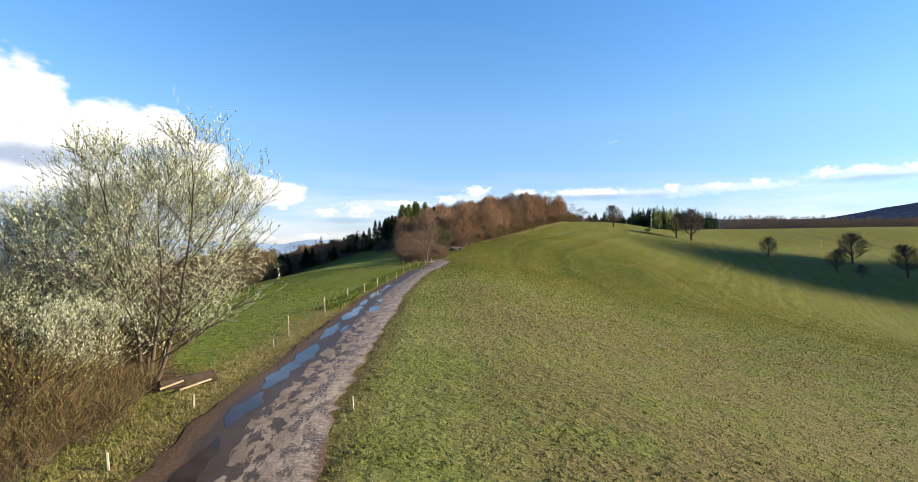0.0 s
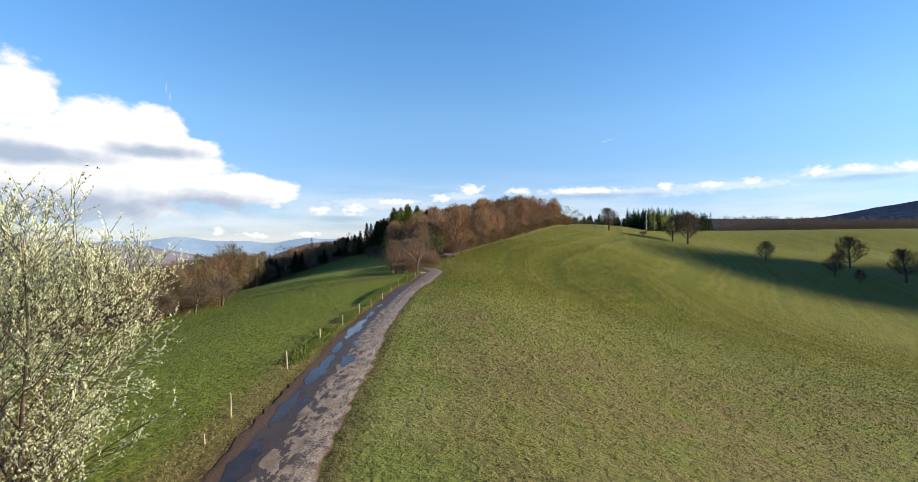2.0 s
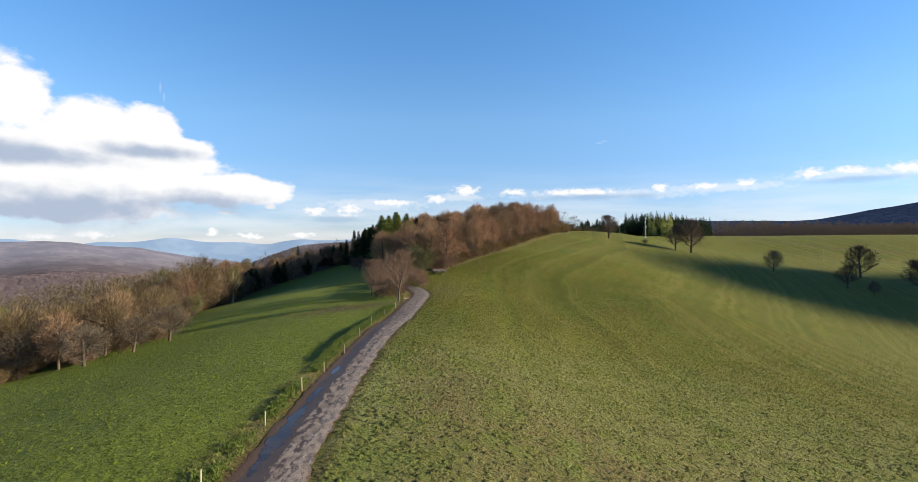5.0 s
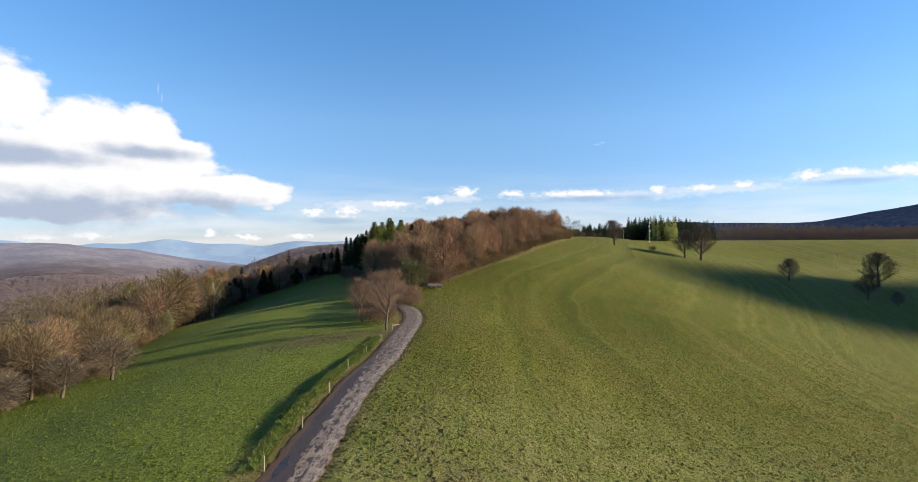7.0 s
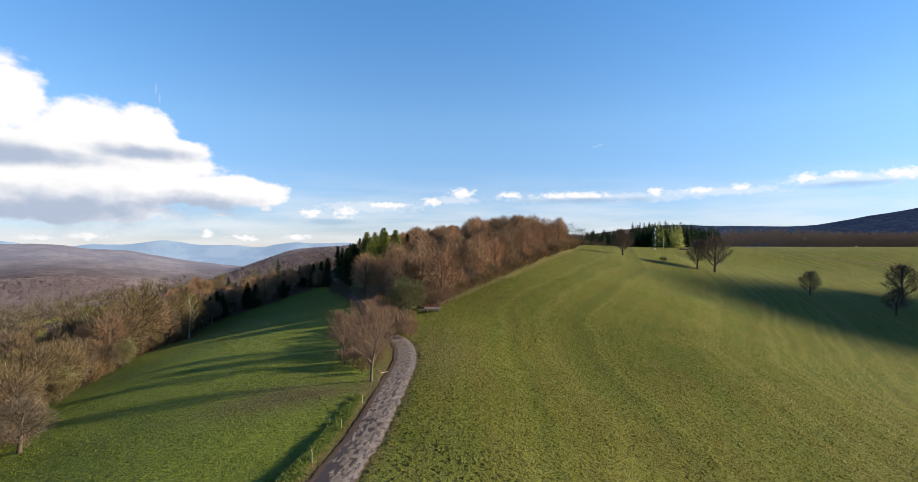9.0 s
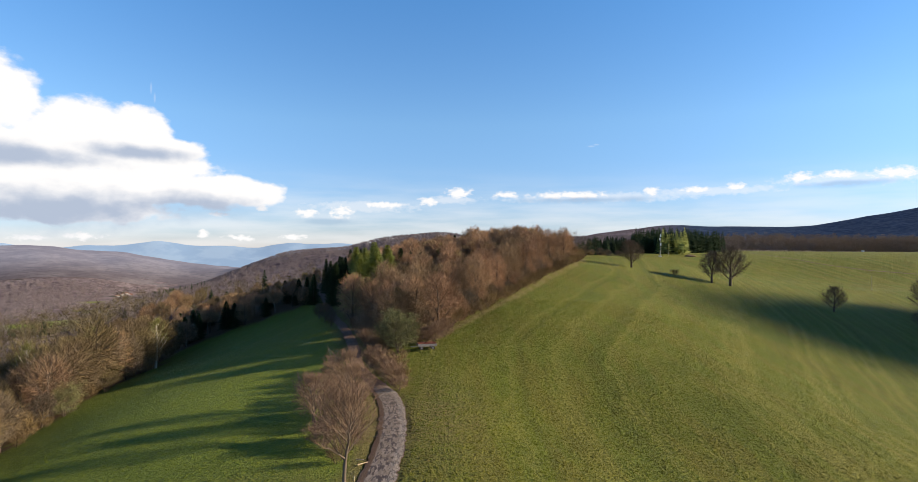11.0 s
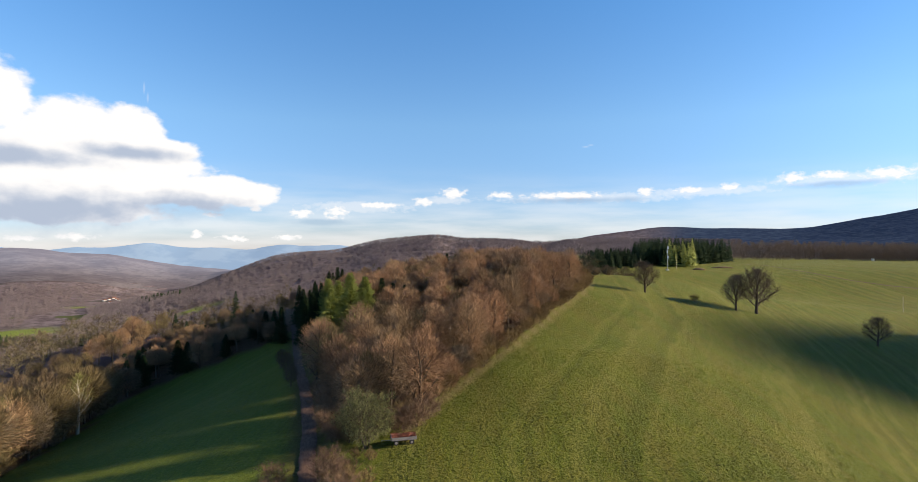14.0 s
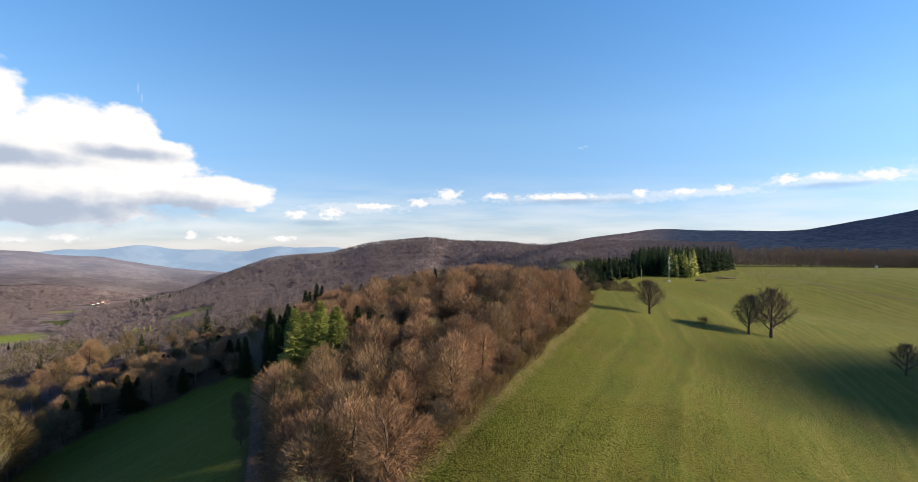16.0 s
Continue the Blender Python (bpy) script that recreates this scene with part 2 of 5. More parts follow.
    straw = k.mix(k.step(fine, 0.35, 0.65), (0.15, 0.115, 0.045), (0.33, 0.26, 0.12))
    col = k.mix(k.calc("MULTIPLY", k.attribute("straw"), k.step(clump, 0.3, 0.5, 0.4, 1.0)), col, straw)
    # shade between tussocks put into the colour as dark gaps and specks
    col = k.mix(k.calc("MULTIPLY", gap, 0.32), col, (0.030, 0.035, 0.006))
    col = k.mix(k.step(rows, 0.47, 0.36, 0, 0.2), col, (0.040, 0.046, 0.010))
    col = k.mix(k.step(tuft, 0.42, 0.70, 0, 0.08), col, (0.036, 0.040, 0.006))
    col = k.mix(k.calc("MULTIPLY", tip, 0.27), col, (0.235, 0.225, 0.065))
    mud = k.mix(k.step(clump, 0.35, 0.7), (0.060, 0.036, 0.022), (0.13, 0.085, 0.050))
    col = k.mix(k.calc("MULTIPLY", k.attribute("mud"), k.step(fine, 0.25, 0.5)), col, mud)
    litter = k.mix(k.step(clump, 0.3, 0.7), (0.085, 0.050, 0.028), (0.19, 0.115, 0.065))
    col = k.mix(k.attribute("litter"), col, litter)
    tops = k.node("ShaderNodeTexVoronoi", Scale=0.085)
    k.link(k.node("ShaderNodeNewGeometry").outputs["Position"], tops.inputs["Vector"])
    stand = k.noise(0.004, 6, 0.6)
    # distance haze put into these wood colours as a violet-grey tint
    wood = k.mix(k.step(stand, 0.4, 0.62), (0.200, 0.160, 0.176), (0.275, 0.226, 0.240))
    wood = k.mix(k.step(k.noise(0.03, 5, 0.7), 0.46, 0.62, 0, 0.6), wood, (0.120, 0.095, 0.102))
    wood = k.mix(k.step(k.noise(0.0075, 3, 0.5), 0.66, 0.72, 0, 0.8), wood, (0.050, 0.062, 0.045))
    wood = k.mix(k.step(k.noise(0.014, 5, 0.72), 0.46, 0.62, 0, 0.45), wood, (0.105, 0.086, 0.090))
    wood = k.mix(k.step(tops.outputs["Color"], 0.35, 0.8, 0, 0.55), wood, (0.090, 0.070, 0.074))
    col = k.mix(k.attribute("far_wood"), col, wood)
    # cloud shade on the right-hand mountain, put into its colour as dark blue
    col = k.mix(k.attribute("cloud_shade_wood"), col, k.mix(k.step(k.noise(0.03, 5, 0.7), 0.4, 0.65), (0.030, 0.048, 0.096), (0.056, 0.082, 0.140)))
    glade = k.step(k.noise(0.0042, 3, 0.5), 0.64, 0.67)
    col = k.mix(k.calc("MULTIPLY", k.attribute("glade"), glade), col, (0.105, 0.120, 0.055))
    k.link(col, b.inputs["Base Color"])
    k.link(k.calc("MULTIPLY", k.calc("SUBTRACT", 1.0, k.calc("MAXIMUM", k.attribute("far_wood"), k.attribute("litter"))), 0.09), b.inputs["Sheen Weight"])
    k.link(k.calc("MULTIPLY", k.calc("SUBTRACT", 1.0, k.attribute("far_wood")), 0.2), b.inputs["Specular IOR Level"])
    b.inputs["Sheen Roughness"].default_value = 0.6
    b.inputs["Sheen Tint"].default_value = (0.55, 0.60, 0.20, 1)
    hgt = k.calc("ADD", k.calc("MULTIPLY", fine, 0.08), k.calc("ADD", k.calc("MULTIPLY", clump, 0.16), k.calc("ADD", k.calc("MULTIPLY", tussock, 0.55), k.calc("SUBTRACT", k.calc("MULTIPLY", rows, 0.06), k.calc("MULTIPLY", tuft, 0.34)))))
    hump = k.calc("MULTIPLY", k.noise(1.0, 4, 0.68), k.calc("SUBTRACT", 0.62, k.calc("MULTIPLY", k.attribute("lush"), 0.3)))
    hgt = k.calc("ADD", hgt, hump)
    hgt = k.calc("ADD", hgt, k.calc("MULTIPLY", k.calc("MULTIPLY", k.attribute("far_wood"), tops.outputs["Distance"]), -0.3))
    k.bump(hgt, 1.0, 1.0, b)
    return m


def road_material():
    """Worn grey asphalt: crumbled edges, dark wet patches and potholes, mud on the edge by the meadow."""
    m, tree, b = material("worn_asphalt", 0.85, 0, 0.25)
    k = Kit(tree)
    uv = k.node("ShaderNodeUVMap").outputs[0]
    sep = k.node("ShaderNodeSeparateXYZ")
    k.link(uv, sep.inputs[0])
    across, along = sep.outputs[0], sep.outputs[1]
    fine = k.noise(9.0, 6, 0.75, uv)
    mid = k.noise(1.1, 5, 0.65, uv, (1.0, 0.55, 1.0))
    hole = k.noise(1.7, 6, 0.64, uv, (1.35, 0.42, 1.0))
    base = k.mix(k.step(mid, 0.35, 0.65), (0.150, 0.119, 0.103), (0.270, 0.224, 0.198))
    base = k.mix(k.step(fine, 0.45, 0.75, 0, 0.5), base, (0.34, 0.31, 0.285))
    # the wet strip lies towards the meadow fence, up to 95 m along
    side = k.calc("MULTIPLY", k.step(across, -0.05, -0.85), k.step(across, -1.95, -1.35))
    near = k.step(along, 125.0, 70.0)
    wetness = k.calc("ADD", k.calc("MULTIPLY", k.calc("MULTIPLY", side, near), 0.22), k.calc("ADD", k.calc("MULTIPLY", hole, 0.58), k.calc("ADD", k.calc("MULTIPLY", mid, 0.24), k.calc("MULTIPLY", fine, 0.12))))
    wet = k.calc("MULTIPLY", k.step(wetness, 0.470, 0.496), k.step(along, 180.0, 165.0))
    col = k.mix(k.calc("MULTIPLY", wet, 0.9), base, (0.042, 0.029, 0.026))
    crack = k.noise(2.6, 6, 0.7, uv, (1.0, 0.5, 1.0))
    col = k.mix(k.step(crack, 0.54, 0.62, 0, 0.5), col, (0.085, 0.066, 0.058))
    rim = k.calc("ADD", k.calc("ABSOLUTE", k.calc("SUBTRACT", across, 0.2), 0.0), k.calc("MULTIPLY", mid, 0.9))
    stones = k.calc("MULTIPLY", k.calc("MULTIPLY", k.step(across, 0.7, 1.1), k.step(fine, 0.48, 0.58)), 0.5)
    col = k.mix(stones, col, (0.42, 0.39, 0.36))
    edge = k.step(rim, 1.98, 2.24)
    mud = k.mix(k.step(fine, 0.3, 0.7), (0.070, 0.040, 0.028), (0.165, 0.110, 0.078))
    col = k.mix(edge, col, mud)
    track = k.mix(k.step(mid, 0.3, 0.7), (0.095, 0.056, 0.043), (0.18, 0.108, 0.080))
    col = k.mix(k.step(along, 172.0, 182.0), col, track)
    k.link(col, b.inputs["Base Color"])
    k.link(k.step(k.calc("MULTIPLY", wet, k.calc("SUBTRACT", 1.0, edge)), 0.0, 1.0, 0.88, 0.56), b.inputs["Roughness"])
    k.bump(k.calc("ADD", k.calc("MULTIPLY", fine, 0.012), k.calc("MULTIPLY", k.calc("SUBTRACT", 1.0, wet), 0.02)), 1.0, 1.0, b)
    return m


M_GROUND, M_ROAD = ground_material(), road_material()
M_BARK = plant_material("grey_brown_bark", (0.064, 0.046, 0.034), (0.143, 0.112, 0.086))
M_BEECH = plant_material("reddish_brown_twigs", (0.180, 0.102, 0.060), (0.430, 0.258, 0.152), drift=((0.150, 0.102, 0.058), (0.355, 0.250, 0.140)))
M_OAK = plant_material("ochre_brown_twigs", (0.076, 0.057, 0.028), (0.190, 0.148, 0.070), drift=((0.078, 0.050, 0.034), (0.180, 0.126, 0.078)))
M_GREY_TWIG = plant_material("grey_brown_twigs", (0.064, 0.050, 0.037), (0.162, 0.130, 0.094))
M_BRUSH = plant_material("dark_reddish_twigs", (0.105, 0.066, 0.045), (0.265, 0.175, 0.118))
M_SLOPE = plant_material("olive_brown_twigs", (0.058, 0.044, 0.026), (0.130, 0.099, 0.061), drift=((0.058, 0.058, 0.023), (0.124, 0.115, 0.049)))
M_FAR_TWIG = plant_material("brown_far_twigs", (0.150, 0.108, 0.080), (0.40, 0.295, 0.215))
# violet cast is distance haze mixed into the twig colour
M_VALLEY = plant_material("haze_tinted_far_twigs", (0.098, 0.079, 0.086), (0.215, 0.178, 0.188))
M_DARK_TWIG = plant_material("dark_brown_twigs", (0.060, 0.045, 0.034), (0.155, 0.115, 0.085))
M_BIRCH_BARK = plant_material("white_birch_bark", (0.30, 0.27, 0.22), (0.52, 0.48, 0.40))
M_BIRCH = plant_material("yellow_green_birch_twigs", (0.128, 0.119, 0.038), (0.255, 0.246, 0.093))
M_SPRUCE = plant_material("dark_spruce_needles", (0.012, 0.024, 0.010), (0.032, 0.056, 0.020))
M_LARCH = plant_material("fresh_green_needles", (0.190, 0.222, 0.050), (0.345, 0.370, 0.110))
M_WILLOW_TWIG = plant_material("brown_sallow_twigs", (0.050, 0.040, 0.034), (0.130, 0.105, 0.082))
M_CATKIN = plant_material("pale_yellow_catkins", (0.31, 0.36, 0.19), (0.62, 0.65, 0.46), 0.7)
M_BUD = plant_material("olive_green_buds", (0.13, 0.15, 0.035), (0.30, 0.30, 0.09), 0.7)
M_GREY_LEAF = plant_material("grey_green_young_leaves", (0.17, 0.18, 0.065), (0.40, 0.385, 0.17), 0.7)
M_SHRUB = plant_material("straw_brown_shrub_twigs", (0.092, 0.060, 0.029), (0.232, 0.164, 0.076))
M_THICKET = plant_material("brown_thicket_twigs", (0.060, 0.040, 0.022), (0.165, 0.115, 0.055))
M_GRASS = plant_material("meadow_grass", (0.085, 0.120, 0.015), (0.20, 0.205, 0.055))
M_HERB = plant_material("dark_green_weeds", (0.050, 0.085, 0.012), (0.135, 0.175, 0.035), 0.7)
M_STRAW = plant_material("dead_straw_grass", (0.13, 0.13, 0.045), (0.33, 0.29, 0.13))
M_STAKE = plain_material("weathered_pale_wood", (0.30, 0.26, 0.17), (0.52, 0.46, 0.32), 14)
M_LOG = plain_material("dark_log_bark", (0.024, 0.016, 0.011), (0.075, 0.052, 0.036), 6, 0.9, 0, 0.6)
M_PLANK = plain_material("bleached_plank", (0.36, 0.25, 0.15), (0.60, 0.47, 0.32), 9)
M_RUST = plain_material("rusty_brown_load", (0.15, 0.050, 0.035), (0.32, 0.12, 0.085), 5)
M_CART = plain_material("grey_painted_steel", (0.13, 0.12, 0.12), (0.26, 0.24, 0.24), 4, 0.6)
M_TYRE = plain_material("black_rubber", (0.015, 0.015, 0.016), (0.035, 0.034, 0.033), 10)
M_WHITE = plain_material("white_paint", (0.66, 0.66, 0.66), (0.82, 0.82, 0.80), 3, 0.5)
M_STEEL = plain_material("galvanised_steel", (0.36, 0.37, 0.38), (0.50, 0.51, 0.52), 3, 0.45, 0.6)
M_EARTH = plain_material("bare_earth", (0.085, 0.055, 0.032), (0.19, 0.135, 0.085), 2, 0.95, 0, 0.5)


def water_material():
    m, tree, b = material("puddle_water", 0.12, 0, 0.16)
    b.inputs["IOR"].default_value = 1.33
    k = Kit(tree)
    k.link(k.mix(k.step(k.noise(0.8, 3), 0.35, 0.7), (0.030, 0.022, 0.020), (0.055, 0.040, 0.034)), b.inputs["Base Color"])
    k.bump(k.noise(5.0, 3), 0.12, 0.02, b)
    return m


M_WATER = water_material()


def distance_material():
    """Blue mountains on the far horizon; mostly haze, put into base colour and glow."""
    m, tree, b = material("hazed_blue_mountains", 1.0, 0, 0.0)
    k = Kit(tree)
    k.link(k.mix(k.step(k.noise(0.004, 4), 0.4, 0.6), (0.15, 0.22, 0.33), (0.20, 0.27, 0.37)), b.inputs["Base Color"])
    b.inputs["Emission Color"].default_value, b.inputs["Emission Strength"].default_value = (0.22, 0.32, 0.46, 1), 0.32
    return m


def far_hill_material():
    """Leafless violet-brown woods several kilometres off; distance haze put into colour and emission."""
    m, tree, b = material("hazed_wooded_hills", 1.0, 0, 0.0)
    k = Kit(tree)
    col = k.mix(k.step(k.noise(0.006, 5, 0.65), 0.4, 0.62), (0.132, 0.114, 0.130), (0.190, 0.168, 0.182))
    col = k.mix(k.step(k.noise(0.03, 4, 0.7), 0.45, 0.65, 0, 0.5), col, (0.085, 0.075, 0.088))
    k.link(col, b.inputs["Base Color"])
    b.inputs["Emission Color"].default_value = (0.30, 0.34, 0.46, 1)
    # haze is emitted by the surface, more with distance
    k.link(k.calc("MULTIPLY", k.attribute("air_glow"), 0.22), b.inputs["Emission Strength"])
    return m


M_FAR, M_FAR_HILL = distance_material(), far_hill_material()


# ---- lie of the land ----
def mesh_object(name, verts, faces, mat, parent=None, smooth=False):
    me = bpy.data.meshes.new(name)
    me.from_pydata([tuple(v) for v in verts], [], [tuple(f) for f in faces])
    me.materials.append(mat)
    if smooth:
        me.polygons.foreach_set("use_smooth", [True] * len(me.polygons))
    ob = new(name, me)
    if parent:
        ob.parent = parent
    return ob


def part(name, bm, mat, parent=None, label=""):
    me = bpy.data.meshes.new(name)
    bm.to_mesh(me)
    bm.free()
    me.materials.append(mat)
    ob = new(name, me)
    if parent:
        ob.parent = parent
    return tagged(ob, label) if label else ob


def ease(v, lo, hi):
    t = np.clip((np.asarray(v, float) - lo) / (hi - lo), 0, 1)
    return t * t * (3 - 2 * t)


# heights of the meadow ridge over a coarse net: columns run across, rows run ahead
NET_X = np.array([-140, -80, -45, -18, 2, 25, 60, 110, 175, 260.0])
NET_Y = np.array([0, 45, 90, 130, 170, 215, 265, 320, 390.0])
NET_Z = np.array([
    (-23.3, -10.2, -5.2, -1.1, -1.7, -6.3, -11.2, -17.9, -25.3, -31.3),
    (-25.7, -11.0, -5.3, -0.9, -1.3, -6.3, -11.1, -19.2, -27.2, -33),
    (-27.4, -12.2, -5.8, -1.2, -0.9, -5.3, -10.7, -19.8, -28.9, -33.9),
    (-28.6, -12.4, -5.1, -0.6, 0.4, -3.4, -10, -19.4, -29.9, -33.4),
    (-30.2, -12.3, -3.7, -0.9, 0.1, -2.7, -4.6, -16.8, -28.3, -31.7),
    (-28.5, -10.3, -2.6, 2, 4.5, 5.7, 1.5, -11.3, -22.1, -27.5),
    (-26.5, -10.7, -1.1, 5.8, 8.1, 11, 9.9, -1, -13, -20.6),
    (-19.2, -4, 4.6, 10.4, 14.4, 18, 18.5, 9.9, -0.6, -11.7),
    (-11, 2.4, 9.8, 14.6, 17.6, 20.3, 21, 21, 10.1, 0.8)])


def blend_weights(g, v):
    v = np.clip(v, g[0], g[-1])
    i = np.clip(np.searchsorted(g, v) - 1, 0, len(g) - 2)
    span = (g[i + 1] - g[i])[..., None]
    t = ((v - g[i]) / (g[i + 1] - g[i]))[..., None]
    one = np.eye(len(g))
    slope = np.gradient(one, g, axis=0)
    return (2 * t**3 - 3 * t**2 + 1) * one[i] + (t**3 - 2 * t**2 + t) * span * slope[i] + (3 * t**2 - 2 * t**3) * one[i + 1] + (t**3 - t**2) * span * slope[i + 1]


def wander(x, y, s):
    """Smooth, irregular swell of about -1 to 1."""
    return (np.sin(x / s + 1.3 * np.sin(y / s * 0.7 + 0.5)) + np.sin(y / s * 1.13 + 1.7 * np.sin(x / s * 0.61 + 2.1)) + 0.6 * np.sin((x + y) / s * 1.9 + 0.8)) / 2.6


ROAD = [(-5.0, -40), (-5.05, -15), (-5.1, 0), (-5.35, 12.4), (-5.95, 17.5), (-6.4, 26.3), (-6.7, 36), (-7.0, 46), (-7.7, 60), (-7.9, 78), (-7.7, 90), (-7.0, 101.5),
        (-5.3, 117), (-4.2, 139), (-4.1, 150), (-5.0, 163), (-6.9, 172), (-10.8, 182), (-15, 193), (-18.5, 210), (-25, 235), (-33, 262), (-42, 295), (-53, 335)]


def smooth_line(points, step):
    p = [Vector(q) for q in points]
    p = [2 * p[0] - p[1]] + p + [2 * p[-1] - p[-2]]
    out = []
    for a, b, c, d in zip(p, p[1:], p[2:], p[3:]):
        n = max(1, int((c - b).length / step))
        for i in range(n):
            t = i / n
            out.append(0.5 * (2 * b + (c - a) * t + (2 * a - 5 * b + 4 * c - d) * t * t + (3 * b - a - 3 * c + d) * t**3))
    return out


ROAD_LINE = smooth_line(ROAD, 0.7)
ROAD_XY = np.array([(p.x, p.y) for p in ROAD_LINE])


def road_distance(x, y):
    """Signed way across from the road's middle (plus: towards +x), good along the road."""
    return x - np.interp(y, ROAD_XY[:, 1], ROAD_XY[:, 0])


def polar_ridge(az, dist, reach, front, back, crest):
    a = np.array(crest)
    top = sum(np.interp(az + s, a[:, 0], a[:, 1]) for s in (-3, -1.5, 0, 1.5, 3)) / 5
    top = top + 4 * np.sin(az * 0.31) + 2.5 * np.sin(az * 0.83 + 1)
    fall = np.where(dist < reach, np.exp(-((dist - reach) / front) ** 2), np.exp(-((dist - reach) / back) ** 2))
    return top, fall


def height(x, y):
    x, y = np.asarray(x, float), np.asarray(y, float)
    z = np.einsum("...i,ij,...j->...", blend_weights(NET_Y, y), NET_Z, blend_weights(NET_X, x))
    # beyond the net: plateau ahead, valley on the left, lower ground on the right
    lo = -30 + (y - 420) * 0.28
    plateau = ease(x, lo - 260 * ease(y, 620, 1150), lo + np.maximum(150 - 0.1 * (y - 420), 110))
    ahead = -110 + (132 + 3 * wander(x, y, 160)) * plateau
    left = -155 + 10 * wander(x, y, 300)
    right = -30 + 6 * wander(x, y, 170)
    far = right + (ahead - right) * ease(y, 330, 520)
    far = far + (left - far) * ease(-x, 150, 620)
    far = far + (-20 - far) * ease(-y, 0, 500)
    gap = np.sqrt(np.maximum(0, np.maximum(NET_X[0] - x, x - NET_X[-1])) ** 2 + np.maximum(0, np.maximum(NET_Y[0] - y, y - NET_Y[-1])) ** 2)
    z = z + (far - z) * ease(gap, 0, 190)
    # added wooded hill off to the right, unseen; shades the meadow like a cloud
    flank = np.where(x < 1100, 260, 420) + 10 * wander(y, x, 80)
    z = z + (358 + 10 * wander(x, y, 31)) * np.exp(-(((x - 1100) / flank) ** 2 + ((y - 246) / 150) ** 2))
    # hills round the valley
    az, dist = np.degrees(np.arctan2(x - 8, y - 127)), np.hypot(x - 8, y - 127)
    for reach, front, back, crest in (
            (2300, 760, 900, [(-60, -150), (-30, -150), (-25, -105), (-18, -12), (-11, 20), (-3.3, 74), (4, 54), (13, 69), (21.7, 124), (27, 114), (33.8, 101), (38.5, 138), (43, 174), (55, 215), (75, 180), (110, 40), (180, -20)]),
            (3500, 900, 700, [(-180, -30), (-120, -20), (-70, 20), (-45, 22), (-37, 12), (-33, 6), (-29, -20), (-24, -75), (-18, -130), (0, -140), (180, -140)])):
        stretch = 1 + (0.62 * ease(az, 8, 26) if reach < 3000 else 0)
        top, fall = polar_ridge(az, dist, reach * stretch, front * stretch, back, crest)
        top = 42 + (top - 42) * stretch
        lift = ease(dist, 700, 1300)
        z = z + np.maximum(0, top - z) * fall * lift
    # brook valley with the village
    brook = np.interp(y, [900, 1330, 1861, 2048, 2700], [-800, -880, -1080, -1100, -960])
    sink = np.exp(-((x - brook) / 190) ** 2) * ease(y, 900, 1200) * (1 - ease(y, 2250, 2900))
    z = z + np.minimum(0, -152 - z) * sink
    rough = ease(dist, 900, 1900) * (1 - sink)
    z = z + rough * (5 * wander(x, y, 130) + 17 * wander(x, y, 230))
    # side valleys cut into the wooded ridge
    for mid, lean, width, deep in ((2.0, 0.0020, 1.5, 13), (-8.5, -0.0030, 2.2, 8), (10.5, 0.0035, 1.8, 9), (16.5, 0.0010, 1.4, 12), (-14.5, 0.0020, 2.0, 8)):
        z = z - deep * np.exp(-((az - mid - lean * (dist - 2000)) / width) ** 2) * ease(dist, 1250, 1750) * (1 - 0.75 * ease(dist, 2000, 2350))
    # meadow detail: swells, the bank below the fence and the road bed
    near = 1 - ease(dist, 350, 700)
    z = z + near * (0.10 * wander(x, y, 3.1) + 0.14 * wander(x, y, 9.0))
    d = road_distance(x, y)
    bank = ease(-d, 4.1, 5.4) * ease(y, 78, 92) * (1 - ease(y, 112, 122))
    z = z - 0.52 * bank * (1 - ease(-d, 8, 26))
    on = (y > -40) & (y < 340)
    z = np.where(on, z - 0.16 * (1 - ease(np.abs(d), 1.5, 2.7)), z)
    return z


def ground_at(x, y):
    return float(height(np.array([x]), np.array([y]))[0])


def polygon_inside(x, y, poly):
    inside = np.zeros(np.shape(x), bool)
    for (ax, ay), (bx, by) in zip(poly, poly[1:] + poly[:1]):
        cross = (ay > y) != (by > y)
        with np.errstate(divide="ignore", invalid="ignore"):
            inside ^= cross & (x < (bx - ax) * (y - ay) / (by - ay + 1e-12) + ax)
    return inside


WOOD = [(4, 218), (13, 234), (28.5, 263), (46.5, 295), (59.5, 318), (74, 358), (90, 440), (-40, 440), (-52, 330), (-41, 300), (-32, 268), (-24, 238), (-15, 206), (-9, 203)]
LEFT_WOOD = [(-46, 325), (-57, 306), (-74, 298), (-94, 283), (-90, 258), (-86, 234), (-78, 192), (-70, 150), (-68, 128), (-72, 112), (-92, 104), (-118, 60), (-330, 60), (-330, 460), (-40, 440)]


def axis(lo, hi, fine_lo, fine_hi, fine, grow):
    v, out = fine_lo, []
    while v < fine_hi:
        out.append(v)
        v += fine
    s, a = fine, out[-1]
    while a < hi:
        s *= grow
        a += s
        out.append(min(a, hi))
    s, a, low = fine, fine_lo, []
    while a > lo:
        s *= grow
        a -= s
        low.append(max(a, lo))
    return np.array(low[::-1] + out)


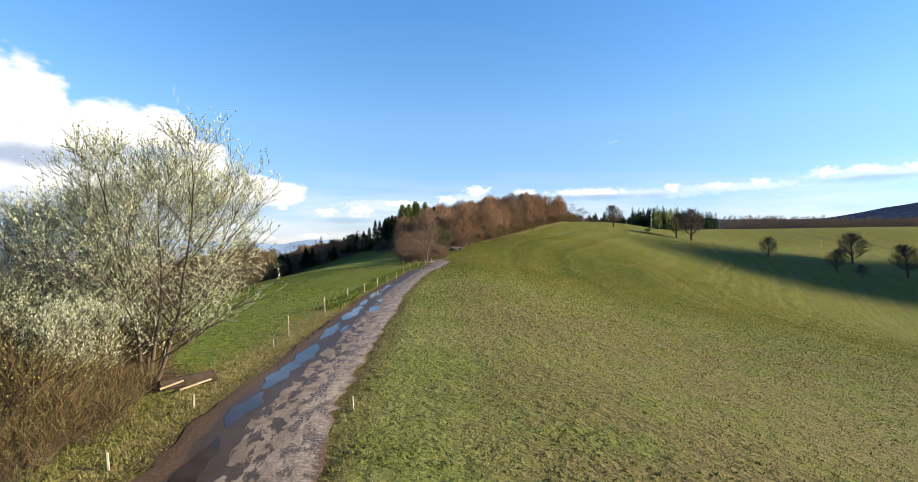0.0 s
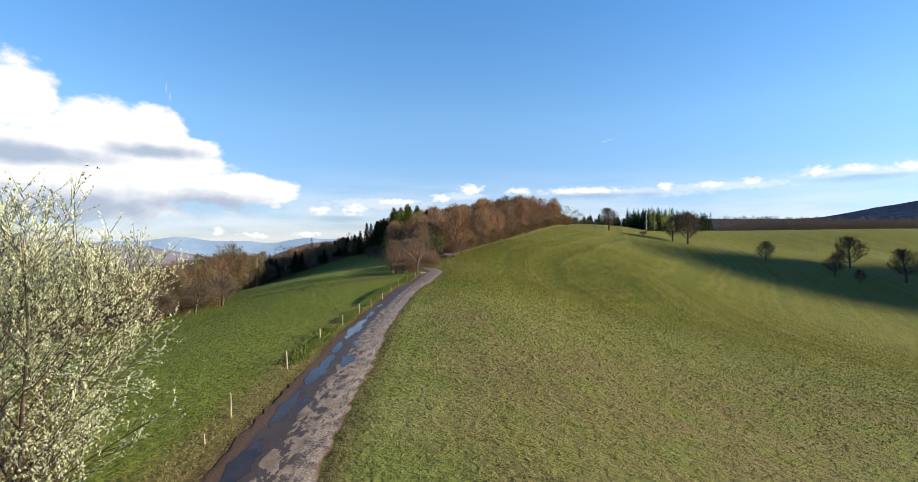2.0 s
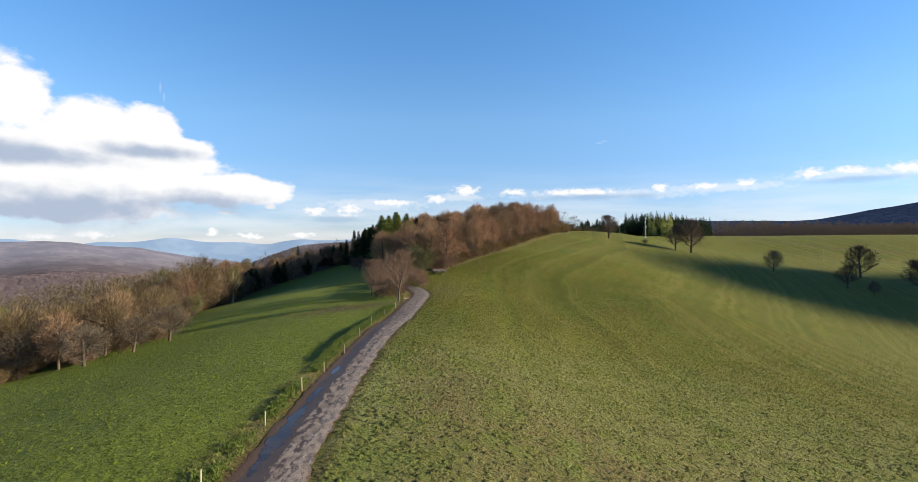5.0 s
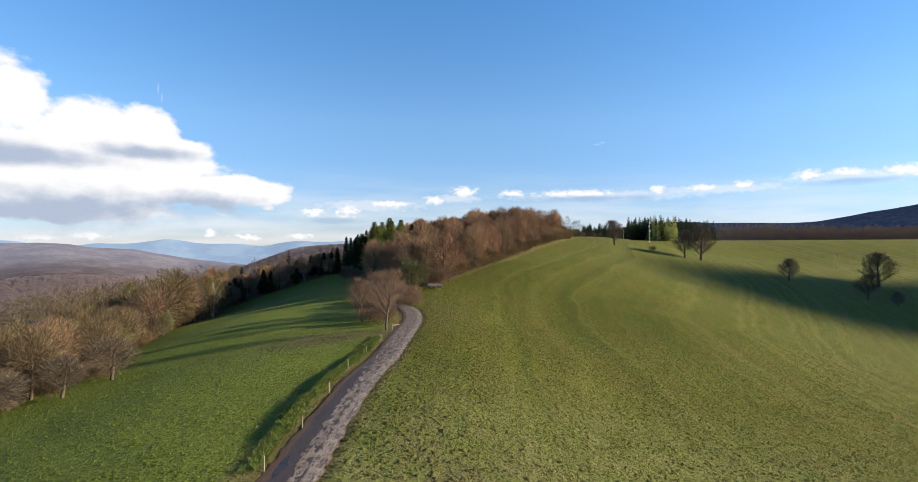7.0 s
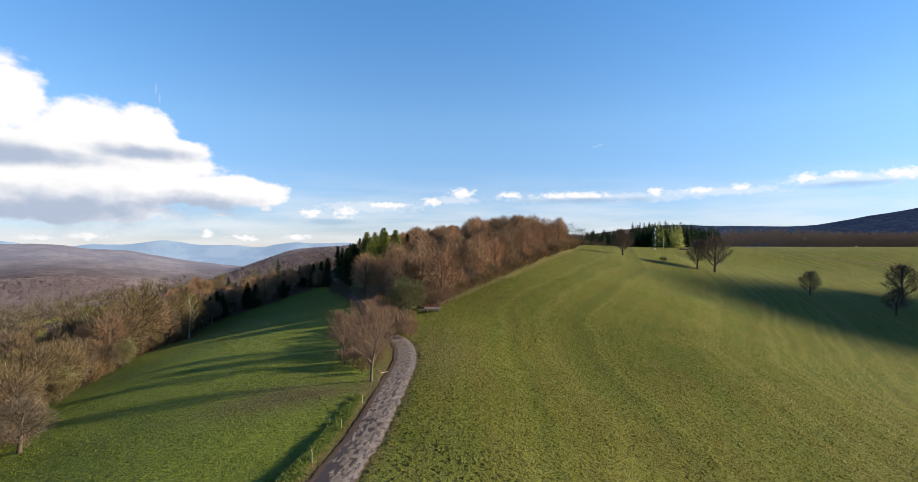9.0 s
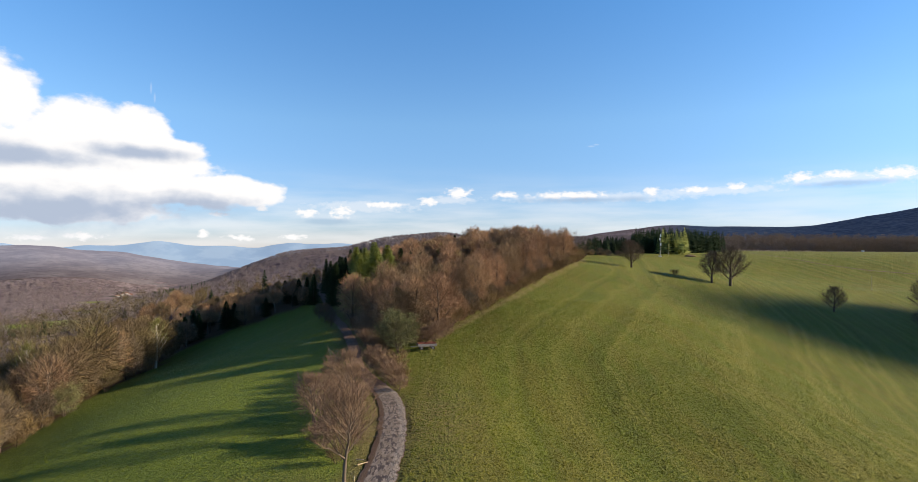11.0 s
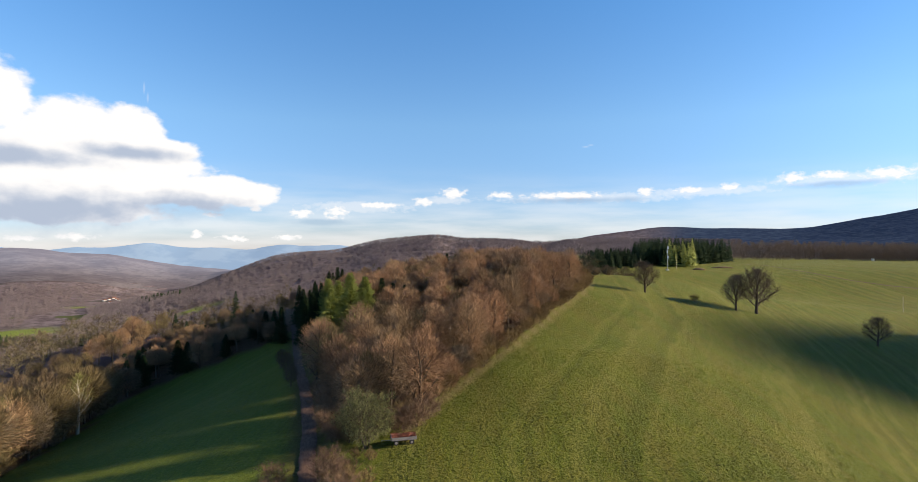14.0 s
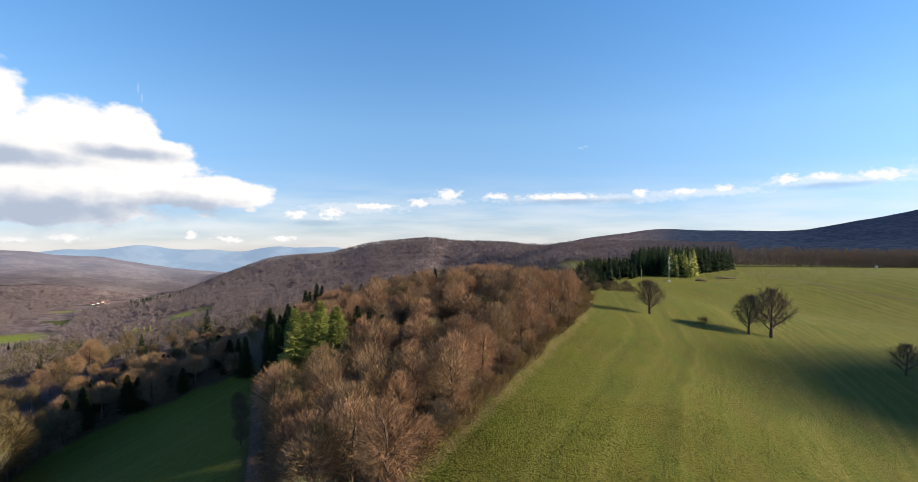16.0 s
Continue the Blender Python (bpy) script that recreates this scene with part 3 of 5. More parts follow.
def lay_cover(ob, X, Y, Z):
    """What grows or lies where: trodden, muddy, lush, dry or wooded ground."""
    d = road_distance(X, Y)
    dist = np.hypot(X - 8, Y - 127)
    w = wander(X, Y, 7.0)
    thin = ease(d, 3.5, 9) * (1 - ease(Y + 0.35 * X, 62, 100)) * (1 - ease(X, 45, 80)) * (0.75 + 0.5 * w) + 0.06 * ease(d, 1, 4)
    thin = np.maximum(thin, 0.9 * np.exp(-(((X + 19) / 9) ** 2 + ((Y - 132) / 7) ** 2)))
    thin = np.maximum(thin, 0.75 * np.exp(-(((X - 2) / 7) ** 2 + ((Y - 160) / 24) ** 2)))
    mud = np.exp(-((np.abs(d) - 2.1) / 0.55) ** 2) * ease(Y, -60, -40) * (1 - ease(Y, 330, 350)) * np.where(d < 0, 1.0, 0.75)
    mud = np.maximum(mud, 1.1 * np.exp(-(((X + 16) / 9) ** 2 + ((Y - 131 - 0.25 * (X + 16)) / 4.5) ** 2)) * (0.75 + 0.5 * w))
    mud = np.where(Y > 182, np.exp(-(d / 2.6) ** 2) * (Y < 340), mud)
    lush = ease(-d, 2.5, 6) * (1 - 0.6 * ease(Y, 185, 255)) * (1 - ease(Y, 330, 420))
    rim = [(-5.1, -40), (-7.0, 46), (-7.9, 78), (-4.2, 139), (-3.0, 165), (0, 206), (14, 233), (47.5, 294), (60.5, 317), (88, 425)]
    swath = np.full(np.shape(X), 1e9)
    for (ax, ay), (bx, by) in zip(rim, rim[1:]):
        t = np.clip(((X - ax) * (bx - ax) + (Y - ay) * (by - ay)) / ((bx - ax) ** 2 + (by - ay) ** 2), 0, 1)
        swath = np.minimum(swath, np.hypot(X - ax - t * (bx - ax), Y - ay - t * (by - ay)))
    litter = (polygon_inside(X, Y, WOOD) | polygon_inside(X, Y, LEFT_WOOD)).astype(float)
    # litter colour under the thicket, also standing in for shade in its gaps
    litter = np.maximum(litter, polygon_inside(X, Y, [(-9.9, 6), (-10.4, 16), (-11.2, 22.5), (-17, 28), (-28, 30), (-32, 4)]) * 1.0)
    edge = np.interp(Y, [206, 217, 233, 261, 294, 317, 354, 425], [-1, 5, 14, 29.5, 47.5, 60.5, 74, 88])
    straw = np.exp(-((X - edge - 1.2) / 1.5) ** 2) * ease(Y, 196, 206) * (1 - ease(Y, 400, 430))
    straw = np.maximum(straw, 0.75 * np.exp(-((-d - 3.3) / 0.9) ** 2) * (Y > 0) * (Y < 170))
    dry = ease(d, -1, 4) * (1 - ease(Y, 58, 125)) * (1 - 0.8 * ease(X, 25, 75)) * (0.85 + 0.2 * w)
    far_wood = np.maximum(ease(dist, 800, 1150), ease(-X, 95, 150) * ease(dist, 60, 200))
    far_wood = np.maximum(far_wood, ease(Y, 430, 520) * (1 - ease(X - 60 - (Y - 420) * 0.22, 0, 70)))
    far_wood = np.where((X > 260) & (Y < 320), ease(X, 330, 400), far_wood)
    meadow = np.exp(-(((X + 895) / 95) ** 2 + ((Y - 1340) / 80) ** 2)) + np.exp(-(((X + 1085) / 40) ** 2 + ((Y - 1850) / 60) ** 2)) + np.exp(-(((X + 585 - 0.5 * (Y - 1512)) / 42) ** 2 + ((Y - 1512) / 55) ** 2))
    meadow = ease(meadow, 0.35, 0.6)
    far_wood, lush = far_wood * (1 - meadow), np.maximum(lush * (1 - far_wood), meadow)
    glade = ease(dist, 700, 1200) * ease(-Z, 60, 110)
    # last mask: far hills on the right, coloured as cloud-shaded
    for name, v in (("thin", thin), ("mud", mud), ("lush", lush), ("litter", litter), ("far_wood", far_wood), ("glade", glade), ("straw", straw), ("dry", dry), ("cloud_shade_wood", ease(np.degrees(np.arctan2(X - 8, Y - 127)), 19, 26) * ease(dist, 1150, 1400))):
        a = ob.data.attributes.new(name, "FLOAT", "POINT")
        a.data.foreach_set("value", np.clip(v, 0, 1).astype(np.float32).ravel())
    a = ob.data.attributes.new("swath", "FLOAT", "POINT")
    a.data.foreach_set("value", swath.astype(np.float32).ravel())


def build_ground():
    xs, ys = axis(-4600, 4600, -24, 36, 0.9, 1.05), axis(-1500, 4700, 6, 125, 0.95, 1.038)
    X, Y = np.meshgrid(xs, ys)
    Z = height(X, Y)
    n, m = len(ys), len(xs)
    idx = np.arange(n * m).reshape(n, m)
    quads = np.stack([idx[:-1, :-1], idx[:-1, 1:], idx[1:, 1:], idx[1:, :-1]], -1).reshape(-1, 4)
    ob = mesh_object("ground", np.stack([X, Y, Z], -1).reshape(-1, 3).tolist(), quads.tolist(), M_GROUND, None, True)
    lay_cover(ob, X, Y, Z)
    return tagged(ob, "rolling green spring meadow on a ridge above a wooded valley", "ground", kind="structure")


build_ground()


def build_road():
    line = ROAD_LINE
    cols = [-2.15, -1.7, -1.0, -0.3, 0.4, 1.1, 1.6, 1.95]
    rnd = random.Random(4)
    verts, faces, uvs = [], [], []
    along = -40.0
    for i, p in enumerate(line):
        q = line[min(i + 1, len(line) - 1)] - line[max(i - 1, 0)]
        q = Vector((q.x, q.y)).normalized()
        side = Vector((q.y, -q.x))
        if i:
            along += (Vector((p.x, p.y)) - Vector((line[i - 1].x, line[i - 1].y))).length
        narrow = 1 - 0.36 * float(ease(p.y, 170, 188))
        mid = ground_at(p.x, p.y) + 0.16
        for j, c in enumerate(cols):
            w = c * narrow + (rnd.uniform(-0.16, 0.16) if j in (0, len(cols) - 1) else 0)
            x, y = p.x + side.x * w, p.y + side.y * w
            lean = ground_at(x, y)
            z = 0.5 * mid + 0.5 * (lean + 0.16 * (1 - float(ease(abs(w), 1.5, 2.7))))
            z += 0.035 * (1 - (c / 2.1) ** 2) - (0.05 if j in (0, len(cols) - 1) else 0) + 0.03
            verts.append((x, y, z))
            uvs.append((c, along))
    n = len(cols)
    for i in range(len(line) - 1):
        for j in range(n - 1):
            faces.append((i * n + j, i * n + j + 1, (i + 1) * n + j + 1, (i + 1) * n + j))
    ob = mesh_object("road", verts, faces, M_ROAD, None, True)
    layer = ob.data.uv_layers.new(name="way")
    for loop in ob.data.loops:
        layer.data[loop.index].uv = uvs[loop.vertex_index]
    return tagged(ob, "narrow worn grey asphalt lane with potholes and wet muddy edge", "road", kind="structure"), verts, n


road, ROAD_VERTS, ROAD_N = build_road()


def road_point(y, across):
    """Place on the road's surface at y, so far across."""
    i = int(np.searchsorted(ROAD_XY[:, 1], y)) - 1
    t = (y - ROAD_XY[i, 1]) / (ROAD_XY[i + 1, 1] - ROAD_XY[i, 1])
    ends = []
    for k in (i, i + 1):
        row = ROAD_VERTS[k * ROAD_N:(k + 1) * ROAD_N]
        cols = [-2.15, -1.7, -1.0, -0.3, 0.4, 1.1, 1.6, 1.95]
        ends.append((float(np.interp(across, cols, [v[0] for v in row])), float(np.interp(across, cols, [v[2] for v in row]))))
    return ends[0][0] + (ends[1][0] - ends[0][0]) * t, ends[0][1] + (ends[1][1] - ends[0][1]) * t


def puddle(y0, y1, across, wide, seed):
    """Still water with a ragged outline, lying in the worn wheel track."""
    rnd = random.Random(seed)
    n = max(10, int((y1 - y0) / 0.14))
    verts, faces = [], []
    ph = rnd.uniform(0, 9)
    for i in range(n + 1):
        t = i / n
        y = y0 + (y1 - y0) * t
        body = wide * (math.sin(math.pi * min(max(t, 0.01), 0.99)) ** 0.55)
        lo = body * (0.5 + 0.16 * math.sin(ph + y * 1.1) + 0.10 * math.sin(ph * 2 + y * 2.7) + 0.05 * math.sin(ph * 3 + y * 6.1))
        hi = body * (0.5 + 0.18 * math.sin(ph * 1.7 + y * 0.9) + 0.11 * math.sin(ph + y * 3.1) + 0.06 * math.sin(ph * 5 + y * 7.3))
        for s in (-lo, -lo * 0.4, hi * 0.4, hi):
            x, z = road_point(y, max(-2.1, min(1.9, across + s)))
            verts.append((x, y, z + 0.012))
        if i:
            k = 4 * i
            faces += [(k - 4 + j, k - 3 + j, k + 1 + j, k + j) for j in range(3)]
    ob = mesh_object("puddle", verts, faces, M_WATER, None, True)
    return tagged(ob, "shallow puddle of still brown water on the lane", "puddle", "puddles on the lane", "structure")


for args in ((9, 15.2, -1.0, 0.55, 1), (15.8, 19.6, -0.95, 0.6, 13), (20, 29.5, -1.05, 0.85, 2), (30.8, 36.5, -1.2, 0.6, 3), (37.4, 46, -1.15, 0.85, 4), (46.2, 51, -1.25, 0.5, 5), (52.2, 66, -1.15, 0.95, 6), (42, 46, 0.15, 0.7, 7),
             (48.5, 51, 0.1, 0.5, 8), (33, 35.5, -0.5, 0.4, 12), (66.5, 71, -1.1, 0.6, 9), (76, 80, -1.2, 0.45, 11)):
    puddle(*args)


# ---- plants ----
class Plant:
    """Collects tapered limbs and fine twigs as plain lists, then makes one mesh of each."""

    def __init__(self, seed):
        self.r = random.Random(seed)
        self.flat = False
        self.wv, self.wf, self.tv, self.tf, self.lv, self.lf = [], [], [], [], [], []

    def aside(self, d):
        a = Vector((0, 0, 1)) if abs(d.z) < 0.9 else Vector((1, 0, 0))
        u = d.cross(a).normalized()
        return u, d.cross(u).normalized()

    def limb(self, points, r0, r1, sides):
        base = len(self.wv)
        for i, p in enumerate(points):
            d = (points[min(i + 1, len(points) - 1)] - points[max(i - 1, 0)]).normalized()
            u, v = self.aside(d)
            rad = r0 + (r1 - r0) * i / (len(points) - 1)
            for k in range(sides):
                a = 2 * math.pi * k / sides
                self.wv.append(p + (u * math.cos(a) + v * math.sin(a)) * rad)
        for i in range(len(points) - 1):
            for k in range(sides):
                a, b = base + i * sides + k, base + i * sides + (k + 1) % sides
                self.wf.append((a, b, b + sides, a + sides))

    def twig(self, p, d, length, width):
        u, v = self.aside(d)
        if self.flat:
            a = self.r.uniform(0, 3.14)
            u = u * math.cos(a) + v * math.sin(a)
        b = len(self.tv)
        sag = Vector((self.r.uniform(-1, 1), self.r.uniform(-1, 1), self.r.uniform(-0.4, 0.8))) * length * 0.12
        if self.flat:
            self.tv += [p + u * width, p - u * width, p + d * length + sag]
            self.tf.append((b, b + 1, b + 2))
            return
        self.tv += [p + u * width, p - u * width * 0.5 + v * width * 0.87, p - u * width * 0.5 - v * width * 0.87, p + d * length + sag]
        self.tf += [(b, b + 1, b + 3), (b + 1, b + 2, b + 3), (b + 2, b, b + 3)]

    def leaf(self, p, d, length, width):
        u, v = self.aside(d)
        b = len(self.lv)
        bend = v * width * 0.5
        self.lv += [p, p + d * length * 0.5 + u * width + bend, p + d * length, p + d * length * 0.5 - u * width + bend]
        self.lf += [(b, b + 1, b + 2), (b, b + 2, b + 3)]

    def path(self, p, d, length, n, bend, lift):
        out = [p.copy()]
        for _ in range(n):
            d = (d + Vector((self.r.uniform(-1, 1), self.r.uniform(-1, 1), self.r.uniform(-0.6, 0.6) + lift)) * bend).normalized()
            p = p + d * (length / n)
            out.append(p.copy())
        return out, d


def along_path(points, t):
    f = t * (len(points) - 1)
    i = min(int(f), len(points) - 2)
    return points[i].lerp(points[i + 1], f - i), (points[i + 1] - points[i]).normalized()


def broadleaf(seed, tall, wide, clear=0.25, stems=1, limbs=13, subs=6, twigs=11, twig_len=1.3, twig_wide=0.022, lift=0.35, leaves=0, leaf_size=0.08, thick=0.018, spray=1.0, flat=True, bow=4, haze=0, haze_wide=0.0):
    """Leafless or just budding broadleaf tree: trunk or stems, limbs, branches and a haze of twigs."""
    g = Plant(seed)
    g.flat = flat
    r = g.r
    for s in range(stems):
        lean = Vector((0, 0, 1))
        foot = Vector((0, 0, -0.25))
        if stems > 1:
            a = 2 * math.pi * (s + r.uniform(-0.3, 0.3)) / stems
            out = r.uniform(0.25, 0.6)
            lean = Vector((math.cos(a) * out, math.sin(a) * out, 1)).normalized()
            foot += Vector((math.cos(a), math.sin(a), 0)) * 0.15
        size = tall * (r.uniform(0.75, 0.9) if stems > 1 else 0.84)
        trunk, _ = g.path(foot, lean, size, 8, 0.07 if stems == 1 else 0.15, 0.12)
        r0 = tall * thick / math.sqrt(stems) * 1.15
        g.limb([trunk[0] + Vector((0, 0, -0.1))] + trunk[1:], r0, r0 * 0.12, 6)
        count = max(4, int(limbs / stems))
        for i in range(count):
            t = clear + (0.98 - clear) * ((i + r.random()) / count) ** 0.85
            p, d0 = along_path(trunk, t)
            a = i * 2.4 + r.uniform(-0.5, 0.5)
            f = (t - clear) / (1 - clear)
            span = wide * (0.5 + 0.55 * math.sin(math.pi * min(1, 0.25 + f * 0.75)) - 0.38 * f) * r.uniform(0.75, 1.05)
            d = (Vector((math.cos(a), math.sin(a), lift + f * 0.9)) + d0 * 0.2).normalized()
            bough, _ = g.path(p, d, span, bow, 0.13, 0.3)
            rr = r0 * (1 - 0.85 * t) * 0.62
            g.limb(bough, rr, rr * 0.2, 3)
            for j in range(subs):
                u = 0.25 + 0.75 * (j + r.random()) / subs
                q, e = along_path(bough, u)
                e2 = (e + Vector((r.uniform(-1, 1), r.uniform(-1, 1), r.uniform(-0.35, 0.95))) * 0.85).normalized()
                sub, _ = g.path(q, e2, span * 0.42 * r.uniform(0.6, 1.15) * (1.15 - 0.5 * u) + 0.5, 3, 0.16, 0.25)
                g.limb([sub[0], sub[-1]], rr * 0.34, rr * 0.08, 3)
                for m in range(twigs):
                    v = 0.1 + 0.9 * (m + r.random()) / twigs
                    w, h = along_path(sub, v)
                    h2 = (h + Vector((r.uniform(-1, 1), r.uniform(-1, 1), r.uniform(-0.25, 1.15))) * spray).normalized()
                    n = twig_len * r.uniform(0.55, 1.25)
                    g.twig(w, h2, n, twig_wide)
                    for c in range(leaves):
                        k = r.uniform(0.15, 1.0)
                        e3 = (h2 + Vector((r.uniform(-1, 1), r.uniform(-1, 1), r.uniform(-0.6, 1.0))) * 0.9).normalized()
                        g.leaf(w + h2 * n * k, e3, leaf_size * r.uniform(0.7, 1.4), leaf_size * r.uniform(0.22, 0.42))
    for i in range(haze):
        # fine twigs that round off the crown
        a, s = r.uniform(0, 6.283), r.uniform(-0.95, 1.0)
        q = math.sqrt(max(0.0, 1 - s * s))
        out = Vector((math.cos(a) * q, math.sin(a) * q, s))
        k = r.uniform(0.12, 1.0) ** 0.38 * (0.86 + 0.14 * math.sin(3 * a + seed) * math.cos(4 * s + seed))
        half = tall * (1 - clear) * 0.5
        p = Vector((out.x * wide * 0.97 * k, out.y * wide * 0.97 * k, tall - half + out.z * half * k - 0.3))
        d = (out + Vector((r.uniform(-0.6, 0.6), r.uniform(-0.6, 0.6), r.uniform(-0.15, 0.6)))).normalized()
        n = twig_len * r.uniform(0.6, 1.0)
        p = p - d * twig_len * 0.6
        g.twig(p, d, n, haze_wide or twig_wide)
        for c in range(leaves):
            e3 = (d + Vector((r.uniform(-1, 1), r.uniform(-1, 1), r.uniform(-0.6, 1.0))) * 0.9).normalized()
            g.leaf(p + d * n * r.uniform(0.2, 1.0), e3, leaf_size * r.uniform(0.7, 1.4), leaf_size * r.uniform(0.22, 0.42))
    return g


def conifer(seed, tall, wide, clear=0.08, whorls=31, per=9, droop=0.25):
    """Spruce or larch: straight stem and whorls of drooping boughs set with sprays of needles."""
    g = Plant(seed)
    r = g.r
    trunk, _ = g.path(Vector((0, 0, -0.3)), Vector((0, 0, 1)), tall, 6, 0.012, 0.0)
    g.limb(trunk, tall * 0.014, 0.02, 6)
    for i in range(whorls):
        t = clear + (1 - clear) * (i / whorls) ** 0.9
        p, _ = along_path(trunk, min(t, 0.995))
        span = wide * (1 - t) ** 0.8 * r.uniform(0.8, 1.15) + 0.25
        for j in range(per):
            a = 2 * math.pi * (j + r.random() * 0.8) / per + i
            d = Vector((math.cos(a), math.sin(a), r.uniform(-droop, 0.25) + 0.5 * t)).normalized()
            n = span * r.uniform(0.7, 1.1)
            u, v = g.aside(d)
            for m in range(9):
                f = 0.12 + 0.88 * m / 9
                e = (d + u * r.uniform(-1.0, 1.0) + Vector((0, 0, r.uniform(-0.75, 0.45)))).normalized()
                g.leaf(p + d * n * f + Vector((0, 0, -0.12 * n * f * f)), e, n * 0.27 + 0.32, 0.11 + n * 0.048)
    return g


def thing_from(g, name, label, category, wood, twig, leaf=None, leaf_name="foliage", group=""):
    root = new(name)
    mesh_object("trunk", g.wv, g.wf, wood, root, True)
    if g.tv:
        mesh_object("crown", g.tv, g.tf, twig, root)
    if g.lv:
        mesh_object(leaf_name, g.lv, g.lf, leaf, root)
    root.location = (0, 0, -500)
    return tagged(root, label, category, group)


class Nursery:
    """Sets out copies of a few grown plants; the first use of each takes the grown one itself."""

    def __init__(self, roots):
        self.roots, self.used = roots, set()

    def put(self, x, y, turn, size, squat=1.0, pick=None, sink=0.0):
        i = (len(self.used) + int(abs(x * 7.3 + y * 3.1))) % len(self.roots) if pick is None else pick
        m = Matrix.LocRotScale((x, y, ground_at(x, y) - sink), Euler((0, 0, turn)), (size * squat, size * squat, size))
        root = self.roots[i]
        if i in self.used:
            return copy_thing(root, m)
        self.used.add(i)
        root.matrix_basis = m
        return root


def grove(name, label, category, wood, twig, seeds, leaf=None, leaf_name="bud_haze", group="trees of the wood", **shape):
    return Nursery([thing_from(broadleaf(s, **shape), name, label, category, wood, twig, leaf, leaf_name, group) for s in seeds])


BEECH = grove("beech_tree", "leafless beech with reddish-brown twigs at the wood's edge", "tree", M_BARK, M_BEECH, (11, 12, 13),
              tall=15, wide=5.2, clear=0.04, limbs=17, subs=5, twigs=7, twig_len=1.25, twig_wide=0.03, lift=0.6, haze=2800, haze_wide=0.038)
BEECH_DEEP = grove("beech_tree", "tall leafless beech crowded inside the brown wood", "tree", M_BARK, M_BEECH, (14, 15, 16),
                   tall=16, wide=5.0, clear=0.3, limbs=11, subs=4, twigs=5, twig_len=1.45, twig_wide=0.04, lift=0.8, bow=2, haze=2300, haze_wide=0.046)
OAK = grove("hornbeam_tree", "leafless hornbeam with ochre-brown twigs at the wood's edge", "tree", M_BARK, M_OAK, (21, 22, 23),
            tall=13.5, wide=5.3, clear=0.03, limbs=17, subs=5, twigs=7, twig_len=1.2, twig_wide=0.03, lift=0.55, haze=2800, haze_wide=0.038)
OAK_DEEP = grove("hornbeam_tree", "leafless ochre-brown hornbeam on the slope of the wood", "tree", M_BARK, M_OAK, (24, 25),
                 tall=14.5, wide=5.0, clear=0.2, limbs=11, subs=4, twigs=5, twig_len=1.4, twig_wide=0.04, lift=0.7, bow=2, haze=2300, haze_wide=0.046)
GREY = grove("ash_tree", "leafless grey-brown ash tree at the edge of the meadow", "tree", M_BARK, M_GREY_TWIG, (31, 32),
             tall=14.5, wide=5.6, clear=0.1, limbs=18, subs=6, twigs=8, twig_len=1.25, twig_wide=0.024, lift=0.5, thick=0.022, haze=3600, haze_wide=0.036)
LONE = grove("pear_tree", "old leafless pear tree standing alone on the meadow", "tree", M_BARK, M_DARK_TWIG, (41, 42), group="lone trees on the meadow",
             tall=10, wide=4.9, clear=0.13, limbs=24, subs=7, twigs=12, twig_len=0.9, twig_wide=0.022, lift=0.35, thick=0.03, haze=2600, haze_wide=0.026)
BIRCH = grove("birch_tree", "white-stemmed birch with a haze of yellow-green buds", "tree", M_BIRCH_BARK, M_BIRCH, (51, 52), M_BIRCH,
              tall=15.5, wide=4.4, clear=0.3, limbs=15, subs=5, twigs=8, twig_len=1.3, twig_wide=0.03, lift=0.8, thick=0.022, leaves=2, leaf_size=0.16)
SPRUCE = Nursery([thing_from(conifer(s, 19, 4.2, 0.05, 34, 11), "spruce_tree", "dark green spruce with drooping boughs", "tree", M_BARK, M_SPRUCE, M_SPRUCE, "foliage", "conifers") for s in (61, 62)])
LARCH = Nursery([thing_from(conifer(s, 20, 5.4, 0.06, 34, 13, 0.2), "larch_tree", "larch in fresh light green needles", "tree", M_BARK, M_LARCH, M_LARCH, "foliage", "conifers") for s in (71, 72)])
SALLOW = grove("sallow_bush", "rounded sallow bush with pale grey-green young leaves", "bush", M_BARK, M_WILLOW_TWIG, (81,), M_GREY_LEAF, "foliage", "sallow bushes",
               tall=7.5, wide=3.7, clear=0.06, stems=6, limbs=48, subs=5, twigs=9, twig_len=0.75, twig_wide=0.016, lift=0.3, leaves=5, leaf_size=0.11, haze=2600, spray=1.3)
SHRUB = grove("hedge_shrub", "dense leafless straw-brown shrub", "bush", M_BARK, M_SHRUB, (91, 92), group="shrubs",
              tall=4.2, wide=2.2, clear=0.05, stems=5, limbs=20, subs=4, twigs=5, twig_len=0.8, twig_wide=0.024, lift=0.55, bow=2, haze=700)
YELLOW = grove("hazel_bush", "rounded hazel bush with yellowish twigs", "bush", M_BARK, M_OAK, (95,), M_BIRCH, "bud_haze", "shrubs",
               tall=5.5, wide=3.0, clear=0.05, stems=5, limbs=40, subs=5, twigs=14, twig_len=0.9, twig_wide=0.024, lift=0.5, leaves=1, leaf_size=0.12)
